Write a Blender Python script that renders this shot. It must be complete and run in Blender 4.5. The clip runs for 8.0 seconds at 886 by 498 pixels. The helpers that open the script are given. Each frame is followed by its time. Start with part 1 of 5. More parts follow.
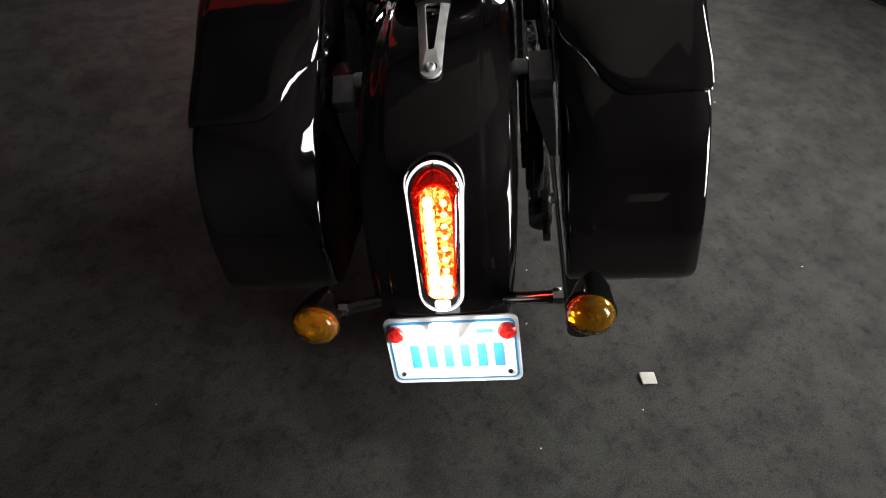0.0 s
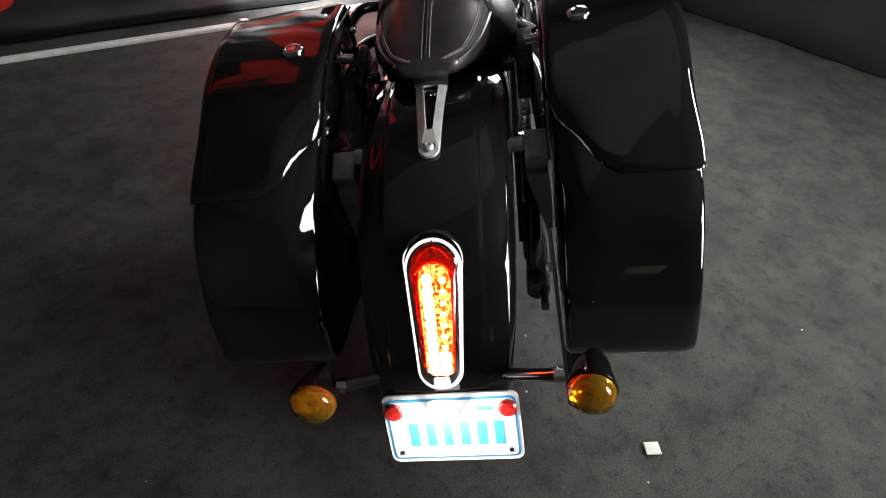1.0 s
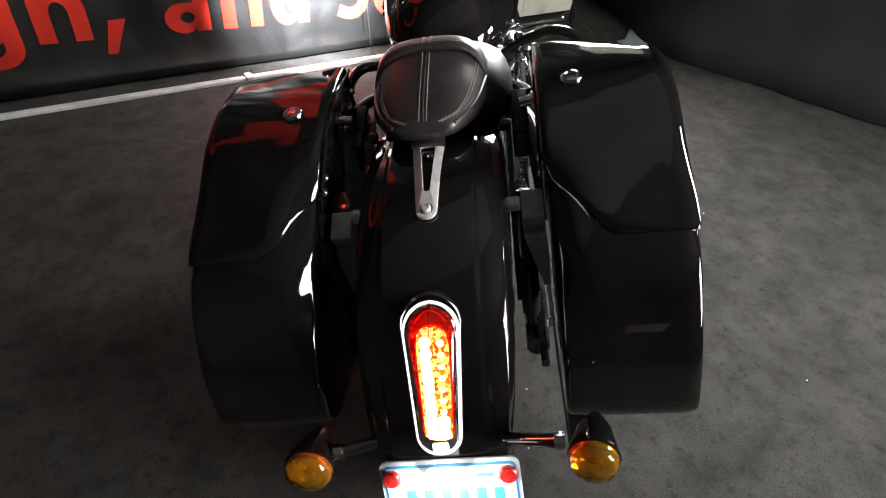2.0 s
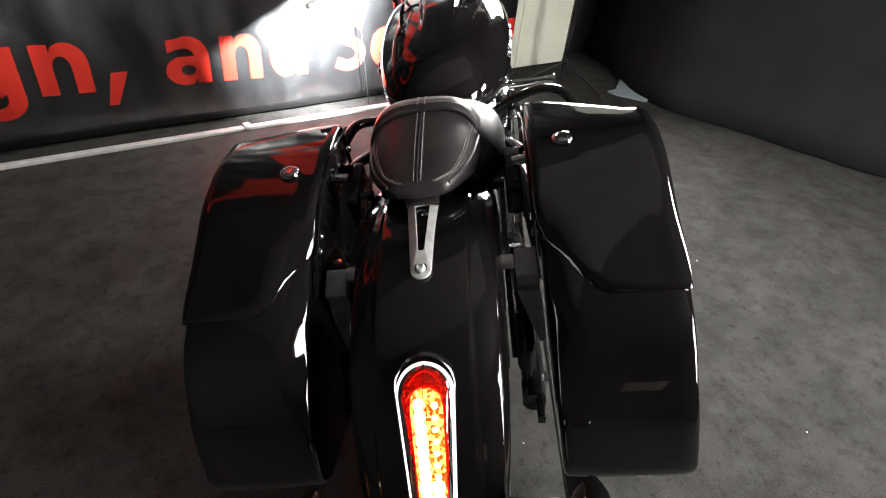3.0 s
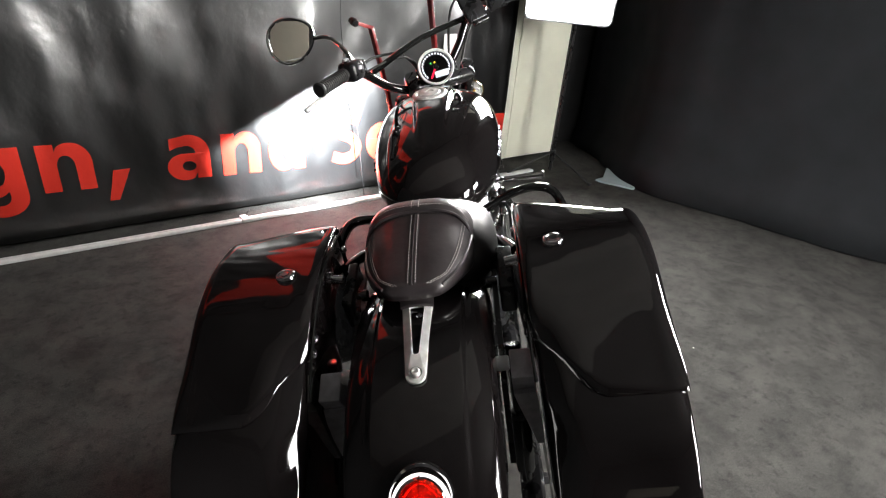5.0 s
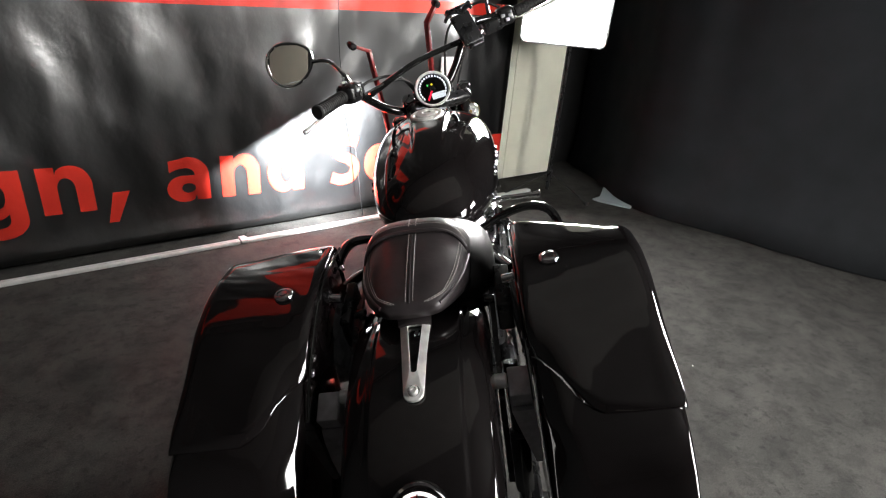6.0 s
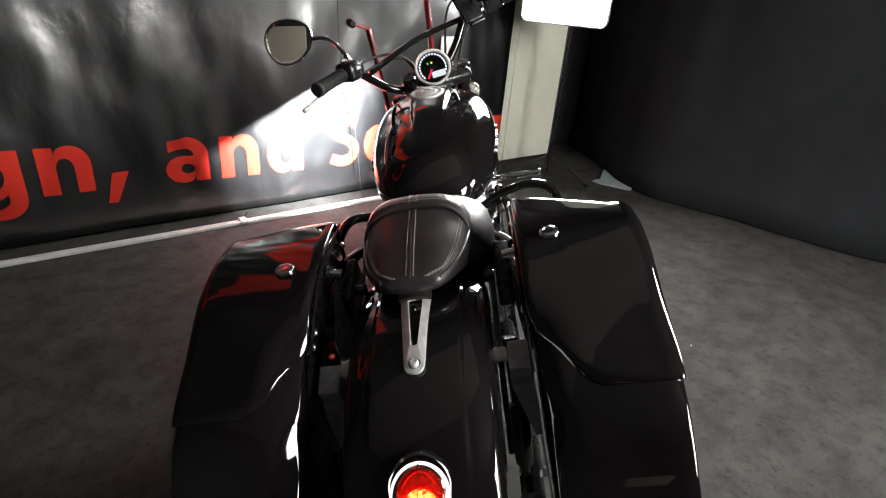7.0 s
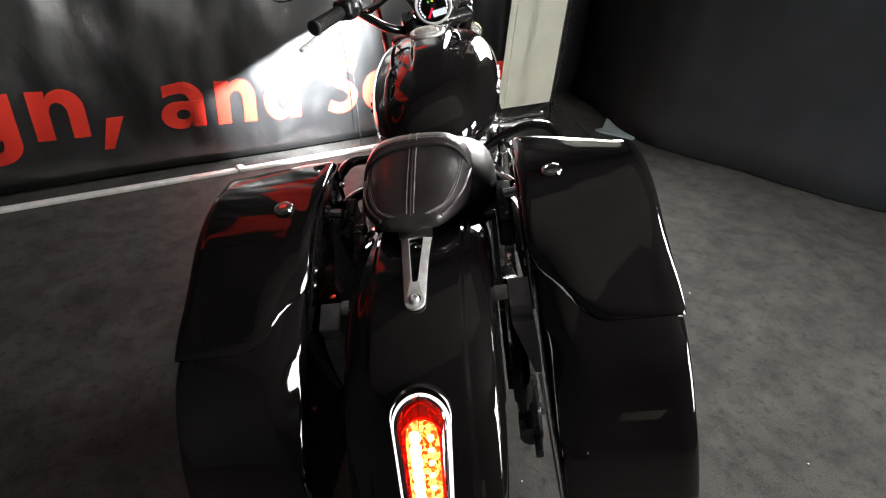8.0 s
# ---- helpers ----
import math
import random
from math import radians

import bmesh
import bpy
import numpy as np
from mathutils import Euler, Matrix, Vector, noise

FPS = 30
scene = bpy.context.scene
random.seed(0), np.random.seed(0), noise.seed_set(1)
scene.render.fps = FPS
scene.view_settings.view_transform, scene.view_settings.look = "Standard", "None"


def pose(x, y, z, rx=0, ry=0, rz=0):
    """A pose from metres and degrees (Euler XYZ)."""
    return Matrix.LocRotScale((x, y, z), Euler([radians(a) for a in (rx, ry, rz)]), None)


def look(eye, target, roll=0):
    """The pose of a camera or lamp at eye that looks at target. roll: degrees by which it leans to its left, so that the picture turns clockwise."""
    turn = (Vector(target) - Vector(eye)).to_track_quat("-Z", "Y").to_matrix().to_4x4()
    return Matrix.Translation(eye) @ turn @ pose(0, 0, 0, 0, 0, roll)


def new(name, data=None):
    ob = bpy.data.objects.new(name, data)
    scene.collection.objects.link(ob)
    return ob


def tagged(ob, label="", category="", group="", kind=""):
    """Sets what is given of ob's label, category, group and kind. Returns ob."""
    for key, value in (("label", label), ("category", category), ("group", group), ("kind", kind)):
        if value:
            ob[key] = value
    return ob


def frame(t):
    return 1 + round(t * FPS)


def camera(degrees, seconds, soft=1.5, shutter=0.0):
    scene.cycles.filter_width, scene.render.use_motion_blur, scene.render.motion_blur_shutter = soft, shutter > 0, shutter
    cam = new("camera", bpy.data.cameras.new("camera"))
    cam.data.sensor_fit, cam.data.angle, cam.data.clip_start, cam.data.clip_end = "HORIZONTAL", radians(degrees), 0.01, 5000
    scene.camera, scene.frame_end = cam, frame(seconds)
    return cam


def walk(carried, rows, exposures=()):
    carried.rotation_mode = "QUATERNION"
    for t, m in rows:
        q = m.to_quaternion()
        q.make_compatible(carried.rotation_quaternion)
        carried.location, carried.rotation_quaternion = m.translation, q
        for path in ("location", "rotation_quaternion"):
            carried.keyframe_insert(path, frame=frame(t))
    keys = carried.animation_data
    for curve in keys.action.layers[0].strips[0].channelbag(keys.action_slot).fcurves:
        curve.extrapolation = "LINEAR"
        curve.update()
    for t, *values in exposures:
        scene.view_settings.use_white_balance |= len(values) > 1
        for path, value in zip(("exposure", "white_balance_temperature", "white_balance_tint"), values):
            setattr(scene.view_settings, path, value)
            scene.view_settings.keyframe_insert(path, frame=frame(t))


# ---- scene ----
cam = camera(75.6, 8.0, soft=1.1)
PATH = [
    (0, (-0.024, 0.047, 1.056), (0.773, 1.067, -0.469), 8.0),
    (0.5, (-0.021, 0.057, 1.066), (0.811, 1.141, -0.394), 7.7),
    (1, (-0.017, 0.065, 1.076), (0.852, 1.204, -0.32), 7.2),
    (1.5, (-0.011, 0.072, 1.085), (0.878, 1.258, -0.257), 6.6),
    (3, (0.001, 0.088, 1.116), (0.964, 1.388, -0.059), 6.1),
    (3.5, (0.002, 0.089, 1.125), (0.988, 1.425, 0.01), 6.0),
    (4, (0.003, 0.089, 1.131), (1.009, 1.459, 0.077), 5.7),
    (4.5, (0.003, 0.092, 1.138), (1.031, 1.493, 0.147), 5.4),
    (5, (0.004, 0.096, 1.145), (1.049, 1.523, 0.212), 5.2),
    (6.5, (-0.001, 0.084, 1.146), (1.063, 1.541, 0.284), 4.7),
    (7, (-0.003, 0.082, 1.134), (1.05, 1.513, 0.216), 4.9),
    (7.5, (-0.003, 0.078, 1.121), (1.032, 1.478, 0.136), 5.0),
    (8, (-0.005, 0.078, 1.109), (1.013, 1.437, 0.052), 5.3),
]
LIGHTER = [(0, 0.25), (1.0, 0.57), (1.5, 0.62), (3, 0.92), (4, 1.07), (5, 1.02), (6.5, 0.62), (7, 0.62), (7.5, 0.67), (8, 0.67)]
walk(cam, [(t, look(eye, target, roll)) for t, eye, target, roll in PATH], LIGHTER)
LEAN_L, HEADING = 13.25, -36.16
BIKE = pose(0.4797, 0.5223, 0, 0, -LEAN_L, HEADING)
PLATE_TURN = -2.0

# ---------------------------------------------------------------- light
world = bpy.data.worlds.new("studio")
scene.world = world
world.use_nodes = True
world.node_tree.nodes["Background"].inputs["Color"].default_value = (0.5, 0.55, 0.6, 1)
world.node_tree.nodes["Background"].inputs["Strength"].default_value = 0.02

# headlamp beam, cut off at the top by an added, unseen visor
HEAD = Vector((-0.030, 1.40, 0.735))
HD = (pose(0, 0, 0, 0, 0, 33) @ Vector((0, 1, -0.05))).normalized()
HEAD_W = BIKE @ (HEAD + HD * 0.045)
BEAM_A, BEAM_B = Vector((0.50, 2.574, 0.268)), Vector((1.148, 2.574, 0.601))
beam = bpy.data.lights.new("headlamp_beam", "SPOT")
beam.energy, beam.spot_size, beam.spot_blend, beam.shadow_soft_size, beam.color = 1350, radians(58), 0.95, 0.0012, (0.93, 0.97, 1.0)
beam_ob = new("headlamp_beam", beam)
beam_ob.matrix_world = look(HEAD_W, (1.02, 2.574, 0.40))

# small lamp over the number plate
plate_lamp = bpy.data.lights.new("plate_lamp", "SPOT")
plate_lamp.energy, plate_lamp.spot_size, plate_lamp.spot_blend, plate_lamp.shadow_soft_size = 1.6, radians(150), 0.5, 0.006
plate_lamp_ob = new("plate_lamp", plate_lamp)
plate_lamp_ob.matrix_world = look(BIKE @ Vector((0.004, -0.318, 0.452)), BIKE @ Vector((0.01, -0.290, 0.39)))

from mathutils import geometry


# ---------------------------------------------------------------- helpers
def mat(name, base, rough=0.5, metal=0.0, vary=0.0, scale=20.0, bump=0.0, bump_scale=200.0,
        rough_vary=0.0, coat=0.0, spec=0.5, second=None, fine=0.0):
    m = bpy.data.materials.new(name)
    m.use_nodes = True
    n, l = m.node_tree.nodes, m.node_tree.links
    b = n["Principled BSDF"]
    b.inputs["Base Color"].default_value = (*base, 1)
    b.inputs["Roughness"].default_value = rough
    b.inputs["Metallic"].default_value = metal
    b.inputs["Coat Weight"].default_value = coat
    b.inputs["Coat Roughness"].default_value = 0.045
    b.inputs["Specular IOR Level"].default_value = spec
    tc = n.new("ShaderNodeTexCoord")
    if vary or rough_vary:
        t = n.new("ShaderNodeTexNoise")
        t.inputs["Scale"].default_value, t.inputs["Detail"].default_value = scale, 6
        l.new(tc.outputs["Object"], t.inputs["Vector"])
        fac = t.outputs["Fac"]
        if fine:
            t2 = n.new("ShaderNodeTexNoise")
            t2.inputs["Scale"].default_value, t2.inputs["Detail"].default_value = scale * 18, 3
            l.new(tc.outputs["Object"], t2.inputs["Vector"])
            mx = n.new("ShaderNodeMix")
            mx.inputs["Factor"].default_value = fine
            l.new(fac, mx.inputs["A"]), l.new(t2.outputs["Fac"], mx.inputs["B"])
            fac = mx.outputs["Result"]
        if vary:
            r = n.new("ShaderNodeValToRGB")
            lo = second or tuple(c * (1 - vary) for c in base)
            hi = tuple(min(1, c * (1 + vary)) for c in base)
            r.color_ramp.elements[0].position, r.color_ramp.elements[1].position = 0.32, 0.68
            r.color_ramp.elements[0].color, r.color_ramp.elements[1].color = (*lo, 1), (*hi, 1)
            l.new(fac, r.inputs["Fac"]), l.new(r.outputs["Color"], b.inputs["Base Color"])
        if rough_vary:
            mr = n.new("ShaderNodeMapRange")
            mr.inputs["To Min"].default_value, mr.inputs["To Max"].default_value = max(0, rough - rough_vary), min(1, rough + rough_vary)
            l.new(fac, mr.inputs["Value"]), l.new(mr.outputs["Result"], b.inputs["Roughness"])
    if bump:
        t = n.new("ShaderNodeTexNoise")
        t.inputs["Scale"].default_value, t.inputs["Detail"].default_value = bump_scale, 4
        bp = n.new("ShaderNodeBump")
        bp.inputs["Strength"].default_value, bp.inputs["Distance"].default_value = bump, 0.002
        l.new(tc.outputs["Object"], t.inputs["Vector"])
        l.new(t.outputs["Fac"], bp.inputs["Height"]), l.new(bp.outputs["Normal"], b.inputs["Normal"])
    return m


def glow(name, color, strength):
    m = bpy.data.materials.new(name)
    m.use_nodes = True
    n, l = m.node_tree.nodes, m.node_tree.links
    n.remove(n["Principled BSDF"])
    e = n.new("ShaderNodeEmission")
    e.inputs["Color"].default_value, e.inputs["Strength"].default_value = (*color, 1), strength
    l.new(e.outputs[0], n["Material Output"].inputs["Surface"])
    return m


def prism_glow(name, dim, bright, low, high, cell):
    """Glowing plastic pressed into small prisms, each lit differently."""
    m = glow(name, dim, low)
    n, l = m.node_tree.nodes, m.node_tree.links
    tc, v, nz = n.new("ShaderNodeTexCoord"), n.new("ShaderNodeTexVoronoi"), n.new("ShaderNodeTexNoise")
    v.inputs["Scale"].default_value, nz.inputs["Scale"].default_value = cell, cell * 1.7
    l.new(tc.outputs["Object"], v.inputs["Vector"]), l.new(tc.outputs["Object"], nz.inputs["Vector"])
    add = n.new("ShaderNodeMath")
    add.operation = "MULTIPLY"
    l.new(v.outputs["Color"], add.inputs[0]), l.new(nz.outputs["Fac"], add.inputs[1])
    mr = n.new("ShaderNodeMapRange")
    mr.inputs["From Min"].default_value, mr.inputs["From Max"].default_value = 0.12, 0.42
    l.new(add.outputs[0], mr.inputs["Value"])
    mix = n.new("ShaderNodeMix")
    mix.data_type = "RGBA"
    mix.inputs["A"].default_value, mix.inputs["B"].default_value = (*dim, 1), (*bright, 1)
    st = n.new("ShaderNodeMapRange")
    st.inputs["To Min"].default_value, st.inputs["To Max"].default_value = low, high
    l.new(mr.outputs[0], mix.inputs["Factor"]), l.new(mr.outputs[0], st.inputs["Value"])
    l.new(mix.outputs["Result"], n["Emission"].inputs["Color"]), l.new(st.outputs[0], n["Emission"].inputs["Strength"])
    return m


def clear(name, color, gloss=0.12, rough=0.05, body=0.3):
    """Thin tinted plastic: what is behind shows through it, with a glossy skin."""
    m = bpy.data.materials.new(name)
    m.use_nodes = True
    n, l = m.node_tree.nodes, m.node_tree.links
    n.remove(n["Principled BSDF"])
    t, g, d = n.new("ShaderNodeBsdfTransparent"), n.new("ShaderNodeBsdfGlossy"), n.new("ShaderNodeBsdfDiffuse")
    t.inputs[0].default_value = d.inputs[0].default_value = (*color, 1)
    g.inputs["Roughness"].default_value = rough
    f = n.new("ShaderNodeFresnel")
    mr = n.new("ShaderNodeMath")
    mr.operation = "MULTIPLY"
    mr.inputs[1].default_value = 1.0 + gloss
    l.new(f.outputs[0], mr.inputs[0])
    m1, m2 = n.new("ShaderNodeMixShader"), n.new("ShaderNodeMixShader")
    m1.inputs[0].default_value = body
    l.new(t.outputs[0], m1.inputs[1]), l.new(d.outputs[0], m1.inputs[2])
    l.new(mr.outputs[0], m2.inputs[0]), l.new(m1.outputs[0], m2.inputs[1]), l.new(g.outputs[0], m2.inputs[2])
    l.new(m2.outputs[0], n["Material Output"].inputs["Surface"])
    return m


def finish(bm, name, smooth=True, sharp=35):
    bmesh.ops.recalc_face_normals(bm, faces=bm.faces)
    for f in bm.faces:
        f.smooth = smooth
    if smooth:
        lim = radians(sharp)
        for e in bm.edges:
            e.smooth = not (len(e.link_faces) == 2 and e.calc_face_angle(0) > lim)
    me = bpy.data.meshes.new(name)
    bm.to_mesh(me)
    bm.free()
    return me


def part(name, bm, material, parent=None, label="", smooth=True, sharp=35, solid=0.0):
    me = finish(bm, name, smooth, sharp)
    me.materials.append(material)
    ob = new(name, me)
    ob.parent = parent
    if solid:
        s = ob.modifiers.new("thickness", "SOLIDIFY")
        s.thickness, s.offset = solid, -1
    return tagged(ob, label)


def thing(name, label, category, m=None, group="", kind=""):
    ob = new(name)
    ob.empty_display_size = 0.1
    if m is not None:
        ob.matrix_basis = m
    return tagged(ob, label, category, group, kind)


def loft(rings, closed=True, cap=True, bm=None):
    """Skin over rings of equally many points."""
    bm = bm or bmesh.new()
    vs = [[bm.verts.new(p) for p in ring] for ring in rings]
    k = len(vs[0])
    for a, b in zip(vs, vs[1:]):
        for i in range(k if closed else k - 1):
            j = (i + 1) % k
            bm.faces.new((a[i], a[j], b[j], b[i]))
    if cap and closed:
        bm.faces.new(vs[0]), bm.faces.new(vs[-1])
    return bm


def smooth_path(pts, per=8):
    """Catmull-Rom through the points."""
    p = [Vector(q) for q in pts]
    p = [2 * p[0] - p[1], *p, 2 * p[-1] - p[-2]]
    out = []
    for a, b, c, d in zip(p, p[1:], p[2:], p[3:]):
        for k in range(per):
            t = k / per
            out.append(0.5 * (2 * b + (c - a) * t + (2 * a - 5 * b + 4 * c - d) * t * t + (3 * b - a - 3 * c + d) * t**3))
    return [*out, p[-2]]


def tube(pts, r, seg=12, per=8, bm=None, straight=False):
    """A round bar along a smooth path; r: one radius or one for each given point."""
    path = [Vector(q) for q in pts] if straight else smooth_path(pts, per)
    rr = [float(r)] * len(path) if isinstance(r, (int, float)) else [float(v) for v in np.interp(np.linspace(0, 1, len(path)), np.linspace(0, 1, len(r)), r)]
    rings, side = [], None
    for i, p in enumerate(path):
        d = (path[min(i + 1, len(path) - 1)] - path[max(i - 1, 0)]).normalized()
        if side is None:
            side = d.orthogonal().normalized()
        side = (side - d * side.dot(d)).normalized()
        up = d.cross(side)
        rings.append([p + rr[i] * (math.cos(a) * side + math.sin(a) * up) for a in np.linspace(0, 2 * math.pi, seg, endpoint=False)])
    return loft(rings, bm=bm)


def lathe(profile, at, axis, seg=32, bm=None, sx=1.0, cap=True):
    """Turns (radius, height) pairs round an axis through a place. sx: stretch across."""
    d = Vector(axis).normalized()
    a = Vector((1, 0, 0)) if abs(d.x) < 0.7 else Vector((0, 1, 0))
    a = (a - d * a.dot(d)).normalized()
    b = d.cross(a)
    o = Vector(at)
    return loft([[o + d * h + r * (sx * math.cos(t) * a + math.sin(t) * b) for t in np.linspace(0, 2 * math.pi, seg, endpoint=False)]
                 for r, h in [(max(r, 1e-5), h) for r, h in profile]], cap=cap, bm=bm)


def rbox(at, size, bevel=0.004, m=None, bm=None, seg=3):
    out = bm or bmesh.new()
    tmp = bmesh.new()
    bmesh.ops.create_cube(tmp, size=1.0, matrix=Matrix.Diagonal((*size, 1)))
    if bevel:
        bmesh.ops.bevel(tmp, geom=tmp.edges[:], offset=bevel, segments=seg, profile=0.5, affect="EDGES")
    tmp.transform(Matrix.Translation(at) @ (m or Matrix.Identity(4)))
    me = bpy.data.meshes.new("scratch")
    tmp.to_mesh(me)
    tmp.free()
    out.from_mesh(me)
    bpy.data.meshes.remove(me)
    return out


def rounded(corners, n=7):
    """A closed outline from (u, v, radius) corners."""
    out, k = [], len(corners)
    for i, (u, v, r) in enumerate(corners):
        p = Vector((u, v))
        a = (Vector(corners[i - 1][:2]) - p).normalized()
        b = (Vector(corners[(i + 1) % k][:2]) - p).normalized()
        ang = a.angle(b) / 2
        cut = r / math.tan(ang)
        c = p + (a + b).normalized() * (r / math.sin(ang))
        s, e = p + a * cut - c, p + b * cut - c
        turn = s.angle_signed(e)
        for t in range(n):
            w = -turn * t / (n - 1)
            out.append(c + Vector((s.x * math.cos(w) - s.y * math.sin(w), s.x * math.sin(w) + s.y * math.cos(w))))
    return out


def normals2(line):
    """Outward normals of a closed outline that runs clockwise or not."""
    k, c = len(line), sum(line, Vector((0, 0))) / len(line)
    out = []
    area = sum(line[i - 1].x * line[i].y - line[i].x * line[i - 1].y for i in range(k))
    for i in range(k):
        d = (line[(i + 1) % k] - line[i - 1]).normalized()
        out.append(Vector((d.y, -d.x)) * (1 if area > 0 else -1))
    return out


def arc(cx, cy, rx, ry, a0, a1, n=14):
    return [(cx + rx * math.cos(radians(a)), cy + ry * math.sin(radians(a))) for a in np.linspace(a0, a1, n)]


def stroke(line, wide):
    """The outline of a broad pen stroke."""
    path = [Vector((p.x, p.y)) for p in smooth_path([(x, y, 0) for x, y in line], 7)]
    left, right = [], []
    for i, p in enumerate(path):
        d = (path[min(i + 1, len(path) - 1)] - path[max(i - 1, 0)]).normalized()
        left.append(tuple(p + Vector((-d.y, d.x)) * wide / 2))
        right.append(tuple(p - Vector((-d.y, d.x)) * wide / 2))
    return left + right[::-1]


# bold sans letters: outline and holes, width 1, x-height 1
GLYPHS = {
    "n": [[(0, 0), (0.33, 0), (0.33, 0.52)] + arc(0.50, 0.53, 0.17, 0.235, 180, 0)[1:] + [(0.67, 0), (1, 0), (1, 0.60)] + arc(0.61, 0.60, 0.39, 0.425, 0, 128)[1:] + [(0.33, 0.84), (0.33, 1), (0, 1)]],
    "d": [[(1, 0), (1, 1.36), (0.68, 1.36), (0.68, 0.87)] + arc(0.41, 0.50, 0.41, 0.525, 58, 302, 26) + [(0.68, 0.13), (0.68, 0)], arc(0.505, 0.5, 0.165, 0.27, 0, 345, 24)],
    "a": [[(1, 0), (1, 0.60)] + arc(0.54, 0.60, 0.46, 0.425, 8, 112) + [(0.09, 0.95), (0.09, 0.69), (0.26, 0.75)] + arc(0.46, 0.60, 0.21, 0.175, 105, 8)
          + [(0.67, 0.60)] + arc(0.40, 0.285, 0.40, 0.315, 80, 300, 22) + [(0.67, 0.13), (0.67, 0)], arc(0.50, 0.30, 0.16, 0.115, 0, 345, 20)],
    "g": [[(0.67, 1), (1, 1), (1, 0)] + arc(0.47, 0.0, 0.53, 0.42, 0, -125, 16)[1:] + [(0.16, -0.12)] + arc(0.46, 0.0, 0.21, 0.17, -115, -5) + [(0.67, 0.12)] + arc(0.41, 0.51, 0.41, 0.51, 302, 58, 26) + [(0.67, 0.88)],
          arc(0.505, 0.51, 0.165, 0.27, 0, 345, 24)],
    "e": [[(0.34, 0.41), (1, 0.41), (1, 0.54)] + arc(0.5, 0.50, 0.5, 0.53, 5, 300, 30) + [(0.93, 0.07), (0.93, 0.31)] + arc(0.57, 0.36, 0.23, 0.15, -40, -172), arc(0.52, 0.60, 0.185, 0.19, 0, 180, 14)],
    "S": [stroke([(0.86, 1.10), (0.62, 1.185), (0.36, 1.15), (0.21, 0.97), (0.34, 0.79), (0.62, 0.66), (0.79, 0.45), (0.68, 0.20), (0.40, 0.115), (0.09, 0.21)], 0.285)],
}


def letter(char, width, height):
    """A flat letter in the x-z plane, its lower left corner at the origin."""
    loops = [[Vector((x * width, 0, y * height)) for x, y in loop] for loop in GLYPHS[char]]
    bm = bmesh.new()
    vs = [bm.verts.new(p) for loop in loops for p in loop]
    for tri in geometry.tessellate_polygon(loops):
        bm.faces.new([vs[k] for k in tri])
    return bm


# ---------------------------------------------------------------- materials
PAINT = mat("black_gloss_paint", (0.0078, 0.0064, 0.0066), 0.045, 0, 0.3, 9, rough_vary=0.02, coat=1.0, spec=0.4)
BLACK = mat("satin_black_metal", (0.012, 0.012, 0.013), 0.28, 0.0, 0.3, 40, bump=0.05, bump_scale=500, rough_vary=0.06)
BARBLACK = mat("gloss_black_bar", (0.006, 0.006, 0.006), 0.12, 0.0, 0.2, 30, coat=0.5, rough_vary=0.05)
GREYPLASTIC = mat("grey_textured_plastic", (0.50, 0.485, 0.51), 0.5, 0, 0.2, 60, bump=0.25, bump_scale=1500)
RUBBER = mat("black_rubber", (0.014, 0.014, 0.014), 0.7, 0, 0.3, 30, bump=0.2, bump_scale=700)
CHROME = mat("chrome", (0.78, 0.78, 0.79), 0.07, 1.0, 0.06, 25, rough_vary=0.04)
STEEL = mat("brushed_steel", (0.90, 0.89, 0.87), 0.45, 0.38, 0.12, 60, bump=0.06, bump_scale=900, rough_vary=0.08)
ZINC = mat("zinc_plated_steel", (0.95, 0.94, 0.92), 0.32, 0.1, 0.1, 60, bump=0.04, bump_scale=700, rough_vary=0.06)
LEATHER = mat("black_leather", (0.036, 0.029, 0.031), 0.38, 0, 0.3, 35, bump=0.30, bump_scale=75, rough_vary=0.08, spec=1.0, coat=0.45)
SKIRT = mat("dull_black_leather", (0.016, 0.014, 0.0145), 0.50, 0, 0.35, 35, bump=0.2, bump_scale=330, rough_vary=0.05, spec=0.6)
THREAD = mat("grey_thread", (0.36, 0.34, 0.33), 0.8)
CAST = mat("cast_aluminium", (0.35, 0.35, 0.36), 0.32, 1.0, 0.2, 40, bump=0.15, bump_scale=300, rough_vary=0.1)
PLATEWHITE = mat("plate_white", (0.80, 0.82, 0.84), 0.35, 0, 0.04, 30)
PLATEBLUE = mat("plate_blue", (0.05, 0.30, 0.55), 0.4)
REDLENS = clear("red_lens", (0.88, 0.045, 0.016), body=0.08)
AMBERLENS = clear("amber_lens", (1.0, 0.58, 0.05), 0.3, 0.06, 0.10)
FRONTLENS = clear("front_lamp_lens", (0.94, 0.95, 0.96), 0.6, 0.04, 0.04)
CLEARLENS = clear("clear_lens", (0.95, 0.96, 0.97), 0.0, 0.02, 0.0)
LED = glow("lit_led", (1.0, 0.95, 0.55), 120.0)
LEDSOFT = prism_glow("lit_led_glow", (1.0, 0.42, 0.10), (1.0, 0.85, 0.45), 4.0, 45.0, 260)
LAMPRIM = glow("lit_lens_edge", (1.0, 0.93, 0.92), 1.3)
LAMPBACK = mat("lamp_back", (0.05, 0.004, 0.003), 0.4)
REFLECTRED = mat("red_reflector", (0.55, 0.02, 0.015), 0.18, 0, 0.4, 220, bump=0.5, bump_scale=900, coat=1)
